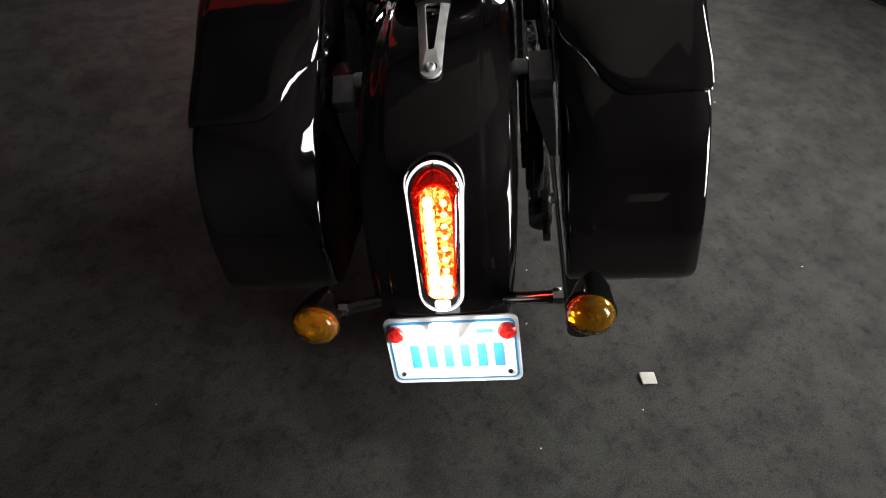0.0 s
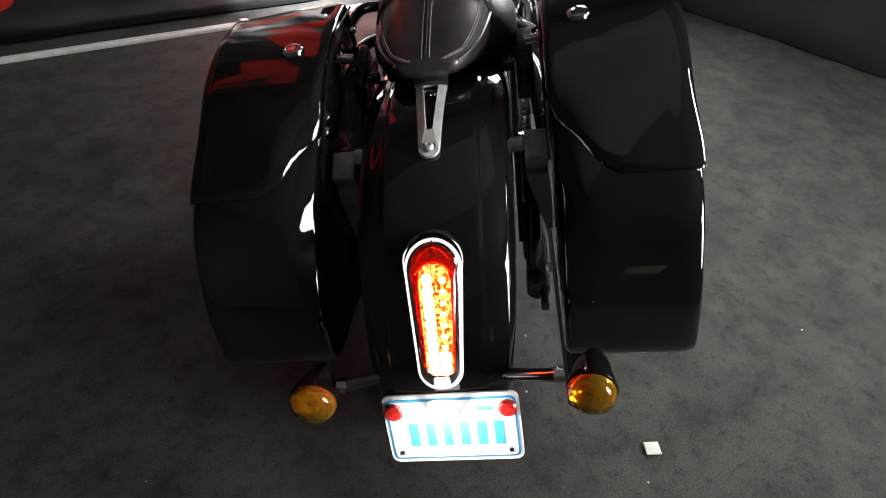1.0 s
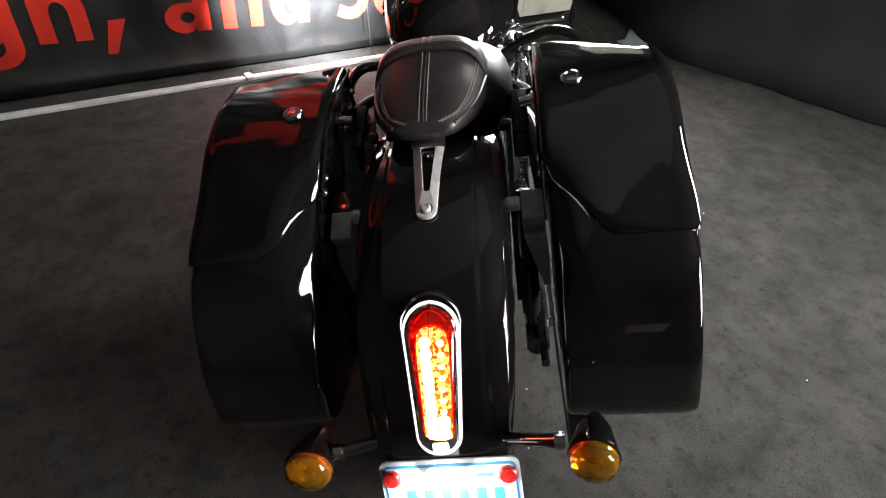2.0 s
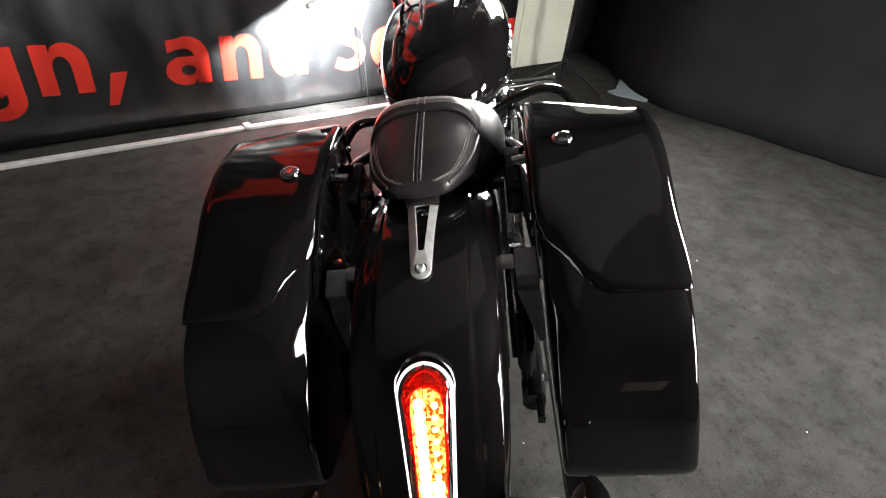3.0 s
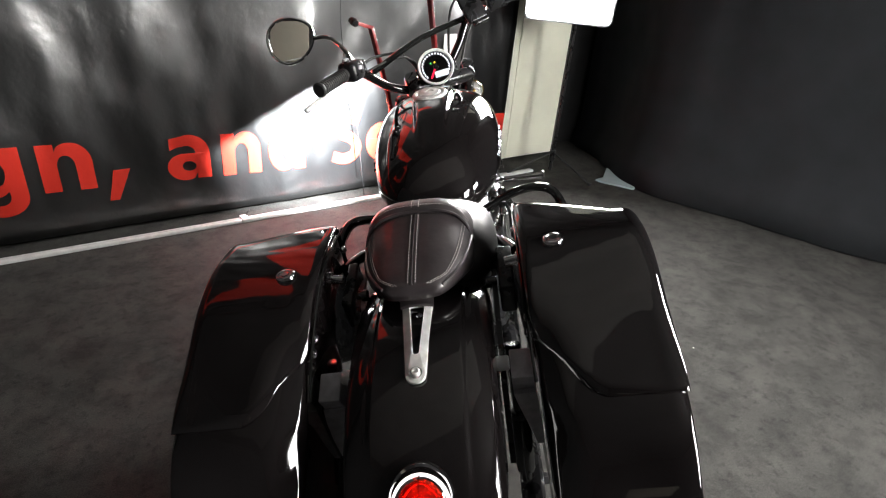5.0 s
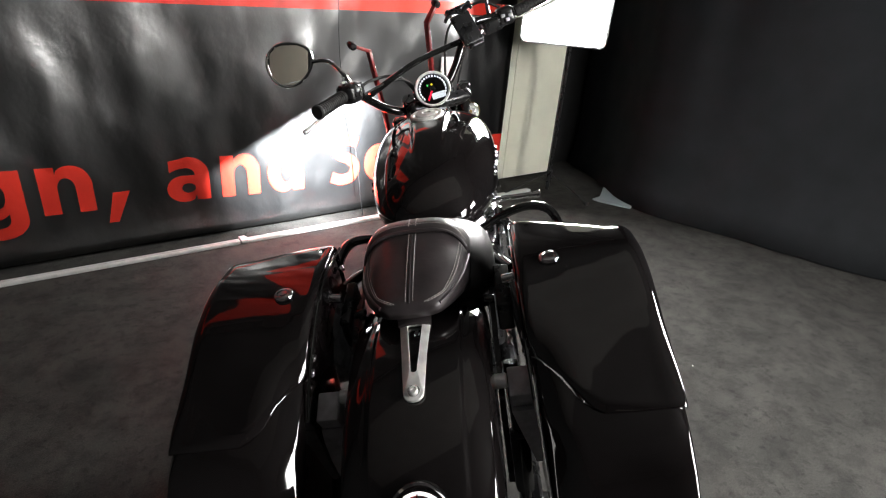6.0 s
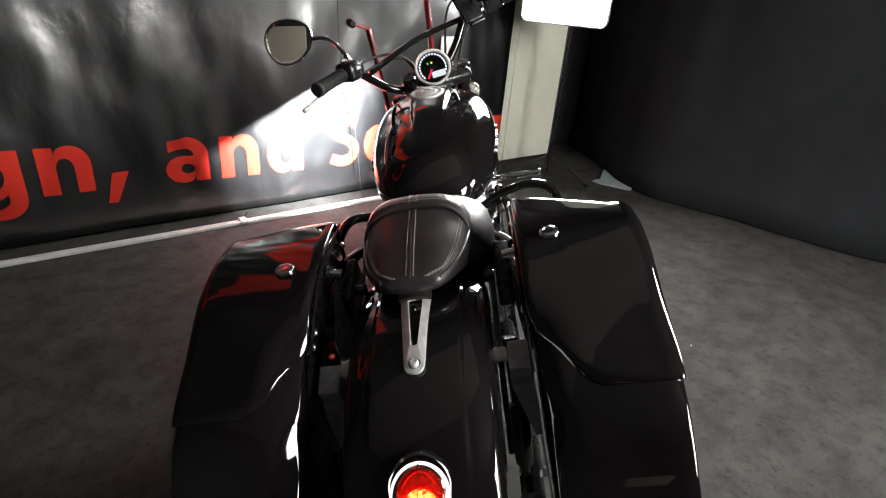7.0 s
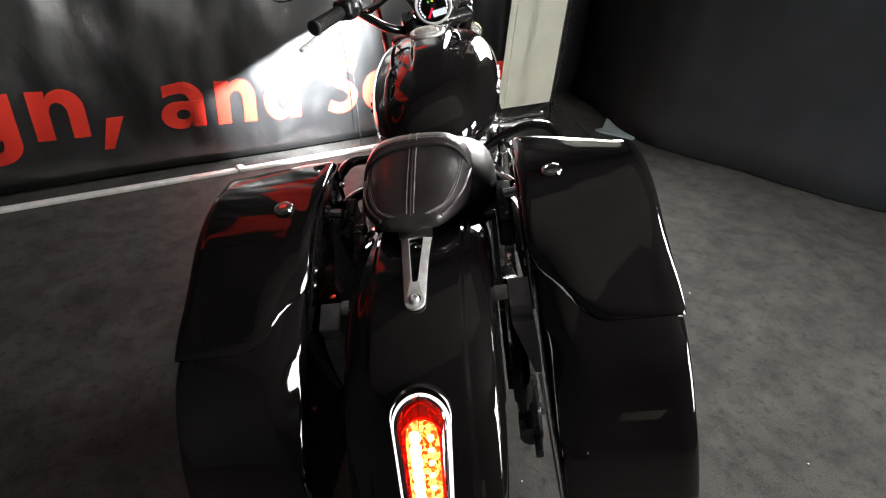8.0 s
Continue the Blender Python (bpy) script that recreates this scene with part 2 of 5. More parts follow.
REFLECTOR = mat("lamp_reflector", (0.95, 0.93, 0.86), 0.16, 0.7, 0.1, 60, bump=0.2, bump_scale=120)
MIRROR = mat("mirror_glass", (0.86, 0.86, 0.84), 0.01, 1.0)
DIAL = mat("gauge_face", (0.008, 0.008, 0.009), 0.3)
DIALGLOW = glow("gauge_print", (0.85, 0.88, 0.9), 1.0)
NEEDLE = glow("gauge_needle", (0.85, 0.02, 0.06), 0.9)
LCD = glow("gauge_display", (0.80, 0.86, 0.90), 0.75)
REDPAINT = mat("red_enamel", (0.24, 0.014, 0.014), 0.3, 0, 0.3, 25, rough_vary=0.1, coat=0.3)
REDPLASTIC = mat("red_plastic", (0.55, 0.03, 0.02), 0.35)

# ---------------------------------------------------------------- room
def floor_material():
    m = bpy.data.materials.new("dark_grey_carpet")
    m.use_nodes = True
    n, l = m.node_tree.nodes, m.node_tree.links
    b = n["Principled BSDF"]
    b.inputs["Roughness"].default_value = 0.82
    b.inputs["Specular IOR Level"].default_value = 0.25
    tc = n.new("ShaderNodeTexCoord")

    def noise_node(scale, detail, rough=0.55):
        t = n.new("ShaderNodeTexNoise")
        t.inputs["Scale"].default_value, t.inputs["Detail"].default_value, t.inputs["Roughness"].default_value = scale, detail, rough
        l.new(tc.outputs["Object"], t.inputs["Vector"])
        return t.outputs["Fac"]

    def ramp(fac, a, c0, b_, c1):
        r = n.new("ShaderNodeValToRGB")
        r.color_ramp.elements[0].position, r.color_ramp.elements[1].position = a, b_
        r.color_ramp.elements[0].color, r.color_ramp.elements[1].color = (*c0, 1), (*c1, 1)
        l.new(fac, r.inputs["Fac"])
        return r.outputs["Color"]

    def mult(x, y):
        k = n.new("ShaderNodeMix")
        k.data_type, k.blend_type = "RGBA", "MULTIPLY"
        k.inputs["Factor"].default_value = 1
        l.new(x, k.inputs["A"]), l.new(y, k.inputs["B"])
        return k.outputs["Result"]

    base = ramp(noise_node(5, 6), 0.3, (0.034, 0.033, 0.0310), 0.7, (0.054, 0.0525, 0.0485))
    blot = ramp(noise_node(11, 6, 0.68), 0.36, (0.52, 0.52, 0.53), 0.56, (1, 1, 1))
    spots = ramp(noise_node(34, 5, 0.65), 0.33, (0.55, 0.55, 0.56), 0.46, (1, 1, 1))
    grain = ramp(noise_node(260, 4, 0.75), 0.32, (0.50, 0.50, 0.50), 0.68, (1.45, 1.45, 1.45))
    l.new(mult(mult(base, blot), mult(spots, grain)), b.inputs["Base Color"])
    bp = n.new("ShaderNodeBump")
    bp.inputs["Strength"].default_value, bp.inputs["Distance"].default_value = 0.5, 0.003
    l.new(noise_node(380, 4, 0.7), bp.inputs["Height"]), l.new(bp.outputs["Normal"], b.inputs["Normal"])
    return m


def vinyl(name, base, gloss):
    """Glossy printed banner cloth, with soft waves and creases."""
    m = bpy.data.materials.new(name)
    m.use_nodes = True
    n, l = m.node_tree.nodes, m.node_tree.links
    b = n["Principled BSDF"]
    b.inputs["Base Color"].default_value = (*base, 1)
    b.inputs["Roughness"].default_value = 0.36
    b.inputs["Specular IOR Level"].default_value = 0.2 * gloss
    b.inputs["Coat Weight"].default_value, b.inputs["Coat Roughness"].default_value = gloss, 0.29
    b.inputs["Coat IOR"].default_value = 2.2
    tc = n.new("ShaderNodeTexCoord")
    heights = []
    for scale, detail, kind, stretch in ((2.4, 2, "FBM", (1, 1, 0.5)), (2.9, 2.5, "RIDGED_MULTIFRACTAL", (1.0, 1.0, 0.7)), (26, 6, "FBM", (1, 1, 0.8))):
        mp, t = n.new("ShaderNodeMapping"), n.new("ShaderNodeTexNoise")
        mp.inputs["Scale"].default_value = stretch
        mp.inputs["Rotation"].default_value = (0, 0.35, 0)
        t.noise_type = kind
        t.inputs["Scale"].default_value, t.inputs["Detail"].default_value = scale, detail
        l.new(tc.outputs["Object"], mp.inputs["Vector"]), l.new(mp.outputs["Vector"], t.inputs["Vector"])
        heights.append(t.outputs["Fac"])
    last = None
    for h, strength, distance in zip(heights, (1.0, 1.0, 0.45), (0.10, 0.024, 0.004)):
        bp = n.new("ShaderNodeBump")
        bp.inputs["Strength"].default_value, bp.inputs["Distance"].default_value = strength, distance
        l.new(h, bp.inputs["Height"])
        if last:
            l.new(last, bp.inputs["Normal"])
        last = bp.outputs["Normal"]
    l.new(last, b.inputs["Normal"]), l.new(last, b.inputs["Coat Normal"])
    mr = n.new("ShaderNodeMapRange")
    mr.inputs["To Min"].default_value, mr.inputs["To Max"].default_value = 0.36, 0.52
    l.new(heights[2], mr.inputs["Value"]), l.new(mr.outputs["Result"], b.inputs["Roughness"])
    return m


FLOOR = floor_material()
VINYL = vinyl("black_vinyl", (0.0034, 0.0034, 0.0038), 1.0)
VINYLRED = vinyl("red_vinyl_print", (0.74, 0.040, 0.024), 0.35)
CURTAIN = mat("black_curtain", (0.027, 0.0288, 0.0318), 1.0, 0, 0.10, 6, bump=0.4, bump_scale=900, spec=0.05)
WALLBLACK = mat("black_wall_paint", (0.016, 0.016, 0.017), 0.7, 0, 0.2, 8, bump=0.1, bump_scale=200)
CEILDARK = mat("dark_ceiling_paint", (0.05, 0.05, 0.05), 0.85, 0, 0.2, 3, bump=0.1, bump_scale=120)
WALLCREAM = mat("cream_board_paint", (0.47, 0.445, 0.375), 0.8, 0, 0.06, 3, bump=0.1, bump_scale=150)
PANEL = mat("tan_panel_paint", (0.84, 0.84, 0.70), 0.55, 0, 0.06, 4, bump=0.08, bump_scale=90)
DUCT = mat("grey_white_plastic", (0.60, 0.60, 0.59), 0.42, 0, 0.12, 30, rough_vary=0.1)
CEILPALE = mat("reflect_panel_grey", (0.16, 0.156, 0.15), 0.8, 0, 0.12, 3, bump=0.1, bump_scale=120)
PALE = mat("pale_blue_cloth", (0.27, 0.32, 0.34), 0.8, 0, 0.08, 12, bump=0.2, bump_scale=600)
PAPER = mat("white_paper", (0.50, 0.485, 0.455), 0.8, 0, 0.05, 60)
NYLON = mat("black_nylon", (0.012, 0.012, 0.013), 0.6, 0, 0.2, 40)

WALL_Y = 2.574

part("floor", rbox((0.6, 0.2, -0.05), (7.2, 6.8, 0.10), 0), FLOOR, smooth=False)
tagged(bpy.data.objects["floor"], "dark grey worn carpet floor with stains", "floor", kind="structure")
for name, at, size, m, label in (
        ("wall_north", (0.6, 2.93, 1.7), (7.2, 0.2, 3.4), WALLBLACK, "black painted wall behind the banner"),
        ("wall_south", (0.6, -3.3, 1.7), (7.2, 0.2, 3.4), WALLBLACK, "black painted rear wall"),
        ("wall_west", (-3.1, -0.18, 1.7), (0.2, 6.02, 3.4), WALLBLACK, "black painted side wall"),
        ("wall_east", (4.3, -0.18, 1.7), (0.2, 6.02, 3.4), WALLBLACK, "black painted side wall"),
        ("ceiling", (0.6, -0.18, 3.46), (7.2, 6.42, 0.12), CEILDARK, "dark grey painted studio ceiling")):
    tagged(part(name, rbox(at, size, 0), m, smooth=False), label, "ceiling" if name == "ceiling" else "wall", kind="structure")

# unseen panel, added so the gloss paint mirrors a patch of grey overhead
tagged(part("reflect_panel", rbox((-0.55, 0.93, 3.385), (4.2, 1.66, 0.03), 0.004), CEILPALE), "unseen pale grey panel added under the dark ceiling for grey reflections", "ceiling panel")
# unseen board, added only where the mirror looks so its glass shows cream
tagged(part("mirror_fill_board", rbox((-1.46, -3.17, 1.63), (0.44, 0.03, 0.42), 0.004), WALLCREAM), "unseen cream board added at the rear wall to fill the mirror", "wall board")


def ripple(x, z):
    """How far the hanging banner bulges at a place."""
    return 0.010 * noise.noise((x * 1.6, 0.3, z * 0.7)) + 0.004 * noise.noise((x * 4.5, 3.1, z * 1.6))


def wavy_sheet(x0, x1, y, z0, z1, nx, nz, wave, curl=0.0):
    rings = []
    for j in range(nz + 1):
        v = j / nz
        ring = []
        for i in range(nx + 1):
            x, z = x0 + (x1 - x0) * i / nx, z0 + (z1 - z0) * v
            d = wave / 0.008 * ripple(x, z)
            d -= curl * max(0, 1 - v * nz * (z1 - z0) / nz / 0.12) ** 2
            ring.append((x, y + d, z))
        rings.append(ring)
    return loft(rings, closed=False)


banner = thing("banner", "black glossy vinyl banner with red lettering and stripes", "banner")
part("sheet", wavy_sheet(-2.2, 2.17, WALL_Y + 0.006, 0.012, 2.95, 110, 80, 0.008), VINYL, banner, solid=0.003)
XH = 0.187
for char, x, w in (("g", -0.290, 0.170), ("n", -0.071, 0.175), ("a", 0.366, 0.172), ("n", 0.587, 0.168), ("d", 0.790, 0.173), ("S", 1.090, 0.182), ("e", 1.286, 0.176)):
    bm = letter(char, w, XH)
    for v in bm.verts:
        v.co.x += x
        v.co.z += 0.194 - 0.030 * v.co.x
        v.co.y += WALL_Y + 0.0012 + ripple(v.co.x, v.co.z)
    part("letter", bm, VINYLRED, banner, "red printed letter", smooth=False, solid=0.0008)
part("letter", loft([[(x, WALL_Y + y + ripple(x, z), z) for x, z in ((0.167, 0.254), (0.228, 0.255), (0.172, 0.128), (0.137, 0.129))] for y in (0.0012, 0.003)]), VINYLRED, banner, "red printed letter", smooth=False)
part("print_bar", rbox((2.120, WALL_Y - 0.004, 0.285), (0.085, 0.003, 0.10), 0.001), VINYLRED, banner, "red printed mark")
for z0, z1 in ((0.965, 1.02),):
    part("stripe", wavy_sheet(-2.2, 2.10, WALL_Y + 0.001, z0, z1, 110, 3, 0.008), VINYLRED, banner, "red printed stripe")


def print_shape(line, wide):
    """A broad flat stroke of print lying on the banner."""
    loop = [Vector((x, 0, z)) for x, z in stroke(line, wide)]
    bm = bmesh.new()
    vs = [bm.verts.new(p) for p in loop]
    for tri in geometry.tessellate_polygon([loop]):
        bm.faces.new([vs[k] for k in tri])
    bmesh.ops.subdivide_edges(bm, edges=bm.edges[:], cuts=2, use_grid_fill=True)
    for v in bm.verts:
        v.co.y = WALL_Y - 0.002 + ripple(v.co.x, v.co.z)
    return bm


for line, wide in (([(0.40, 1.42), (0.64, 1.42), (0.92, 1.42)], 0.22), ([(0.42, 1.54), (0.30, 1.9), (0.16, 2.30)], 0.22),
                   ([(-0.16, 2.26), (-0.48, 2.58), (-0.92, 2.62), (-1.12, 2.25), (-0.92, 1.82), (-0.52, 1.58)], 0.19),
                   ([(1.04, 1.10), (1.04, 1.60)], 0.11), ([(1.10, 1.54), (1.32, 1.54)], 0.14)):
    part("print_bar", print_shape(line, wide), VINYLRED, banner, "broad red printed stroke", smooth=False)

# floor cable duct in two lengths with a joining clip
duct = thing("cable_duct", "long pale grey plastic cable duct on the floor", "cable duct")
for x0, x1 in ((-2.6, 0.612), (0.644, 2.33)):
    prof = [(-0.021, 0.0), (-0.0205, 0.009), (-0.017, 0.013), (-0.006, 0.0135), (-0.0055, 0.001), (0.0015, 0.001), (0.002, 0.0115), (0.014, 0.011), (0.020, 0.006), (0.021, 0.0)]
    part("duct_length", loft([[(x, 2.455 + y, z) for y, z in prof] for x in (x0, x1)]), DUCT, duct, sharp=50)
part("joint_clip", rbox((0.628, 2.455, 0.009), (0.034, 0.054, 0.018), 0.004), DUCT, duct)
part("cable_tie", tube([(0.64, 2.47, 0.018), (0.655, 2.485, 0.03), (0.664, 2.50, 0.026)], 0.002, 6), NYLON, duct)

# tan panel against the wall
panel = thing("display_panel", "tall plain tan painted panel leaning at the wall", "panel")
part("board", rbox((2.462, 2.680, 1.02), (0.448, 0.028, 2.016), 0.003), PANEL, panel)
part("edge_strip", rbox((2.298, 2.662, 1.02), (0.012, 0.006, 2.01), 0.002), PANEL, panel)

# black curtains closing the corner
def curtain(points, z1, fold, name, label):
    path = smooth_path([(x, y, 0) for x, y in points], 40)
    side = [Vector((0, 0, 1)).cross(path[min(i + 1, len(path) - 1)] - path[max(i - 1, 0)]).normalized() for i in range(len(path))]
    rings = []
    for j in range(25):
        z = 0.004 + (z1 - 0.004) * j / 24
        ring = []
        for i, (p, s) in enumerate(zip(path, side)):
            amp = 0.35 * fold * (0.35 + 0.65 * j / 24)
            d = amp * math.sin(i * 0.33 + 1.5 * noise.noise((i * 0.05, 0, 0))) + 0.03 * noise.noise((i * 0.03, z * 0.8, 2.0))
            flare = -0.08 * max(0, 1 - z / 0.25) ** 2 * (0.7 + 0.5 * noise.noise((i * 0.03, 7, 0)))
            ring.append((*(p + s * (d + flare)).xy, z))
        rings.append(ring)
    ob = part(name, loft(rings, closed=False), CURTAIN, solid=0.004)
    return tagged(ob, label, "curtain")


curtain([(3.06, 2.78), (2.95, 2.42), (2.77, 2.0), (2.92, 1.42), (3.18, 0.81), (3.55, 0.0), (3.8, -1.2), (3.85, -3.0)], 3.39, 0.02,
        "side_curtain", "black cloth studio curtain hanging to the floor")
part("wall_cloth", wavy_sheet(2.18, 2.30, 2.72, 0.01, 3.39, 12, 24, 0.02), CURTAIN, solid=0.004)
tagged(bpy.data.objects["wall_cloth"], "narrow black cloth drop beside the tan panel", "cloth")

sheet = bmesh.new()
tri = [(2.582, 2.168), (2.649, 2.172), (2.815, 2.290), (3.0, 2.1), (2.680, 1.970), (2.590, 2.125)]
loft([[(x, y, 0.004 + 0.01 * k) for x, y in tri] for k in (0, 1)], bm=sheet)
tagged(part("cloth_corner", sheet, PALE, smooth=False), "pale blue-grey cloth corner lying under the curtain", "cloth")

tagged(part("paper_scrap", rbox((0.724, 0.248, 0.004), (0.034, 0.026, 0.003), 0.0008, pose(0, 0, 0, 4, 5, -25)), PAPER),
       "small torn scrap of white paper on the floor", "paper scrap")

# crumbs on the floor
bm = bmesh.new()
rng = random.Random(4)
for _ in range(26):
    x, y = rng.uniform(-0.6, 1.9), rng.uniform(-0.1, 1.6)
    r = rng.uniform(0.0006, 0.0014)
    rbox((x, y, r), (2 * r, 3 * r, 2 * r), 0, pose(0, 0, 0, 0, 0, rng.uniform(0, 180)), bm)
tagged(part("floor_crumbs", bm, PAPER, smooth=False), "tiny pale crumbs and lint on the carpet", "crumbs", kind="stuff")

# cable hanging in front of the banner
tagged(part("hanging_cable", tube([(1.10, 2.53, 3.39), (1.115, 2.53, 1.7), (1.125, 2.53, 1.0), (1.14, 2.53, 0.7), (1.20, 2.52, 0.4), (1.24, 2.50, 0.006)], 0.0019, 8), NYLON),
       "thin black cable hanging down in front of the banner", "cable")
tagged(part("white_card", rbox((1.735, WALL_Y - 0.016, 0.71), (0.075, 0.002, 0.11), 0.0005), PAPER), "small white card stuck on the banner", "card")

# red stand behind the motorcycle
stand = thing("red_stand", "red enamelled steel stand with two slotted arms", "stand")
for pts in ([(1.10, 1.71, 0.03), (0.912, 1.722, 0.735), (0.853, 1.722, 0.914), (0.796, 1.722, 0.929)], [(1.17, 1.71, 0.03), (1.092, 1.722, 0.830), (1.057, 1.722, 0.999), (1.087, 1.722, 1.055)]):
    arm = bmesh.new()
    for a, b in zip(pts, pts[1:]):
        a, b = Vector(a), Vector(b)
        d = b - a
        rot = d.to_track_quat("Z", "Y").to_matrix().to_4x4()
        rbox((a + b) / 2, (0.023, 0.010, d.length + 0.009), 0.002, rot, arm)
    arm_ob = part("arm", arm, REDPAINT, stand)
    a, b = Vector(pts[1]), Vector(pts[2])
    for k in (0.25, 0.55, 0.85):
        part("slot", rbox(a + (b - a) * k + Vector((0, -0.006, 0)), (0.005, 0.002, 0.024), 0.0006, (b - a).to_track_quat("Z", "Y").to_matrix().to_4x4()), CHROME, arm_ob)
    part("end_knob", lathe([(0.0, -0.015), (0.010, -0.014), (0.012, 0), (0.010, 0.014), (0, 0.015)], pts[-1], (0, 1, 0.2), 16), BLACK, arm_ob)
part("base_bar", rbox((1.08, 1.71, 0.018), (0.34, 0.05, 0.036), 0.004), REDPAINT, stand)


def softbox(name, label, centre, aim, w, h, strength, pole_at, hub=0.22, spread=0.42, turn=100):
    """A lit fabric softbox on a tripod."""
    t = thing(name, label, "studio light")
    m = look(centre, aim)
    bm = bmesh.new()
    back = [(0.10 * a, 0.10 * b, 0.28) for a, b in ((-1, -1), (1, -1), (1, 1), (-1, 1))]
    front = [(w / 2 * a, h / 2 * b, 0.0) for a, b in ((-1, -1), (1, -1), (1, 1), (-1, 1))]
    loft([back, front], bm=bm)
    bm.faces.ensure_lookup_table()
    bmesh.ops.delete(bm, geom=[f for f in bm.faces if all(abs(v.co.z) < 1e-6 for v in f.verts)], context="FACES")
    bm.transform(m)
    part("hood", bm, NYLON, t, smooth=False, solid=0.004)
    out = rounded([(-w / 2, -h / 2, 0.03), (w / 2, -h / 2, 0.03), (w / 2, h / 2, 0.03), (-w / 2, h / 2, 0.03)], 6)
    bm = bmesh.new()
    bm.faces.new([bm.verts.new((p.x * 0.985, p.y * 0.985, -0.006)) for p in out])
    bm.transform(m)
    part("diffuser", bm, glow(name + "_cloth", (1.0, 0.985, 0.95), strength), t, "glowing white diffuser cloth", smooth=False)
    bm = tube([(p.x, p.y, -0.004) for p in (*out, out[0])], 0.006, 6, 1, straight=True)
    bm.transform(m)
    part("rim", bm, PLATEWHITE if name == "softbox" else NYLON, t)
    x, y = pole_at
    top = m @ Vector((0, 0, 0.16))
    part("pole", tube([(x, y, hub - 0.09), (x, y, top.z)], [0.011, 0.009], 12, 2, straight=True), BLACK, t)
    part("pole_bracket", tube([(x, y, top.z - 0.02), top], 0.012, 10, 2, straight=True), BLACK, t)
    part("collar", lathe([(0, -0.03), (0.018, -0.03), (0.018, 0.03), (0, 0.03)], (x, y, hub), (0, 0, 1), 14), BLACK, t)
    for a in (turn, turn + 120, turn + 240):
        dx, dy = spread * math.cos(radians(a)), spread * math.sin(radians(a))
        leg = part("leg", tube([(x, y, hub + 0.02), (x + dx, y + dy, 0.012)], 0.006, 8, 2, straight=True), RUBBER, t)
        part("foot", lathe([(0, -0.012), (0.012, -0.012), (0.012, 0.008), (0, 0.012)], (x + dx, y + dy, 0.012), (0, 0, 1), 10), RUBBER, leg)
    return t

softbox("softbox", "lit white rectangular softbox on a black tripod", (2.20, 2.24, 1.215), (0.6, 0.75, 1.12), 0.42, 0.70, 62.0, (2.42, 2.39), 0.11, 0.27, 165)
softbox("side_softbox", "lit square softbox on a tripod beside the motorcycle", (2.02, 0.02, 1.32), (0.62, 0.60, 0.0), 0.4, 0.4, 44.0, (2.22, -0.08))
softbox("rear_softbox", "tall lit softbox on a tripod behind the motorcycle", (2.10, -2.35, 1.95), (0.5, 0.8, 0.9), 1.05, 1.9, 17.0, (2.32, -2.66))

# ---------------------------------------------------------------- motorcycle
bike = thing("motorcycle", "black cruiser motorcycle with hard saddlebags leaning on its side stand", "motorcycle", BIKE)
AX_Y, AX_Z, R_F = 0.09, 0.31, 0.375


def on_fender(x, s, lift=0.0):
    """A place on the fender's crown: x across, s degrees back from the top."""
    a, r = radians(s), R_F + lift + spine(x)
    return Vector((x, AX_Y - r * math.sin(a), AX_Z + r * math.cos(a)))


def spine(x):
    k = min(1, max(0, (0.068 - abs(x)) / 0.009))
    fall = max(0.0, abs(x) / 0.105)
    side = max(0.0, (abs(x) - 0.067) / 0.034)
    return 0.0022 * k * k * k * (k * (6 * k - 15) + 10) - 0.009 * fall**2.2 - 0.009 * side * side


def fender():
    rings = []
    for i in range(61):
        s = -38 + (i / 60) * 114
        w = 0.105 - 0.014 * max(0, (s - 35) / 41) ** 1.6
        ring = []
        for u in np.linspace(-1, 1, 165):
            if abs(u) < 0.62:
                x, d = w * u / 0.62 * 0.93, 0.0
                p = on_fender(x, s)
            else:
                k = (abs(u) - 0.62) / 0.38
                x = w * (0.93 + 0.07 * math.sin(min(1, k * 3) * math.pi / 2)) * (1 if u > 0 else -1)
                p = on_fender(w * 0.93 * (1 if u > 0 else -1), s, -0.095 * k)
                p.x = x
            ring.append(p)
        rings.append(ring)
    # the lower edge is a shallow curve
    for i in range(50, 61):
        f = (i - 50) / 10
        for j, p in enumerate(rings[i]):
            back = 0.030 * f * (abs(p.x) / 0.09) ** 3
            p.z += back
            p.y += back * 0.35
    return loft(rings, closed=False)


fend = part("rear_fender", fender(), PAINT, bike, "glossy black rear fender", sharp=60, solid=0.003)
part("fender_rivet", lathe([(0.005, 0), (0.004, 0.002), (0, 0.003)], on_fender(0, 4.0, 0.001), on_fender(0, 4, 1) - on_fender(0, 4), 12), CHROME, fend)


# tail lamp
LAMP_LINE = rounded([(-0.0350, 0.0, 0.0338), (0.0350, 0.0, 0.0338), (0.0238, 0.181, 0.0225), (-0.0238, 0.181, 0.0225)], 14)
LAMP_NORMALS = normals2(LAMP_LINE)


def lamp_outline(grow, crown=0.0):
    """(x, degrees) round the drop-shaped lamp, larger by grow metres."""
    deg = math.degrees(1 / R_F)
    out = []
    for a, b in zip(LAMP_LINE, LAMP_NORMALS):
        p = a + b * grow * (1 + crown * max(0.0, -b.y))
        out.append((LAMP_X + p.x, 39.3 + p.y * deg))
    return out


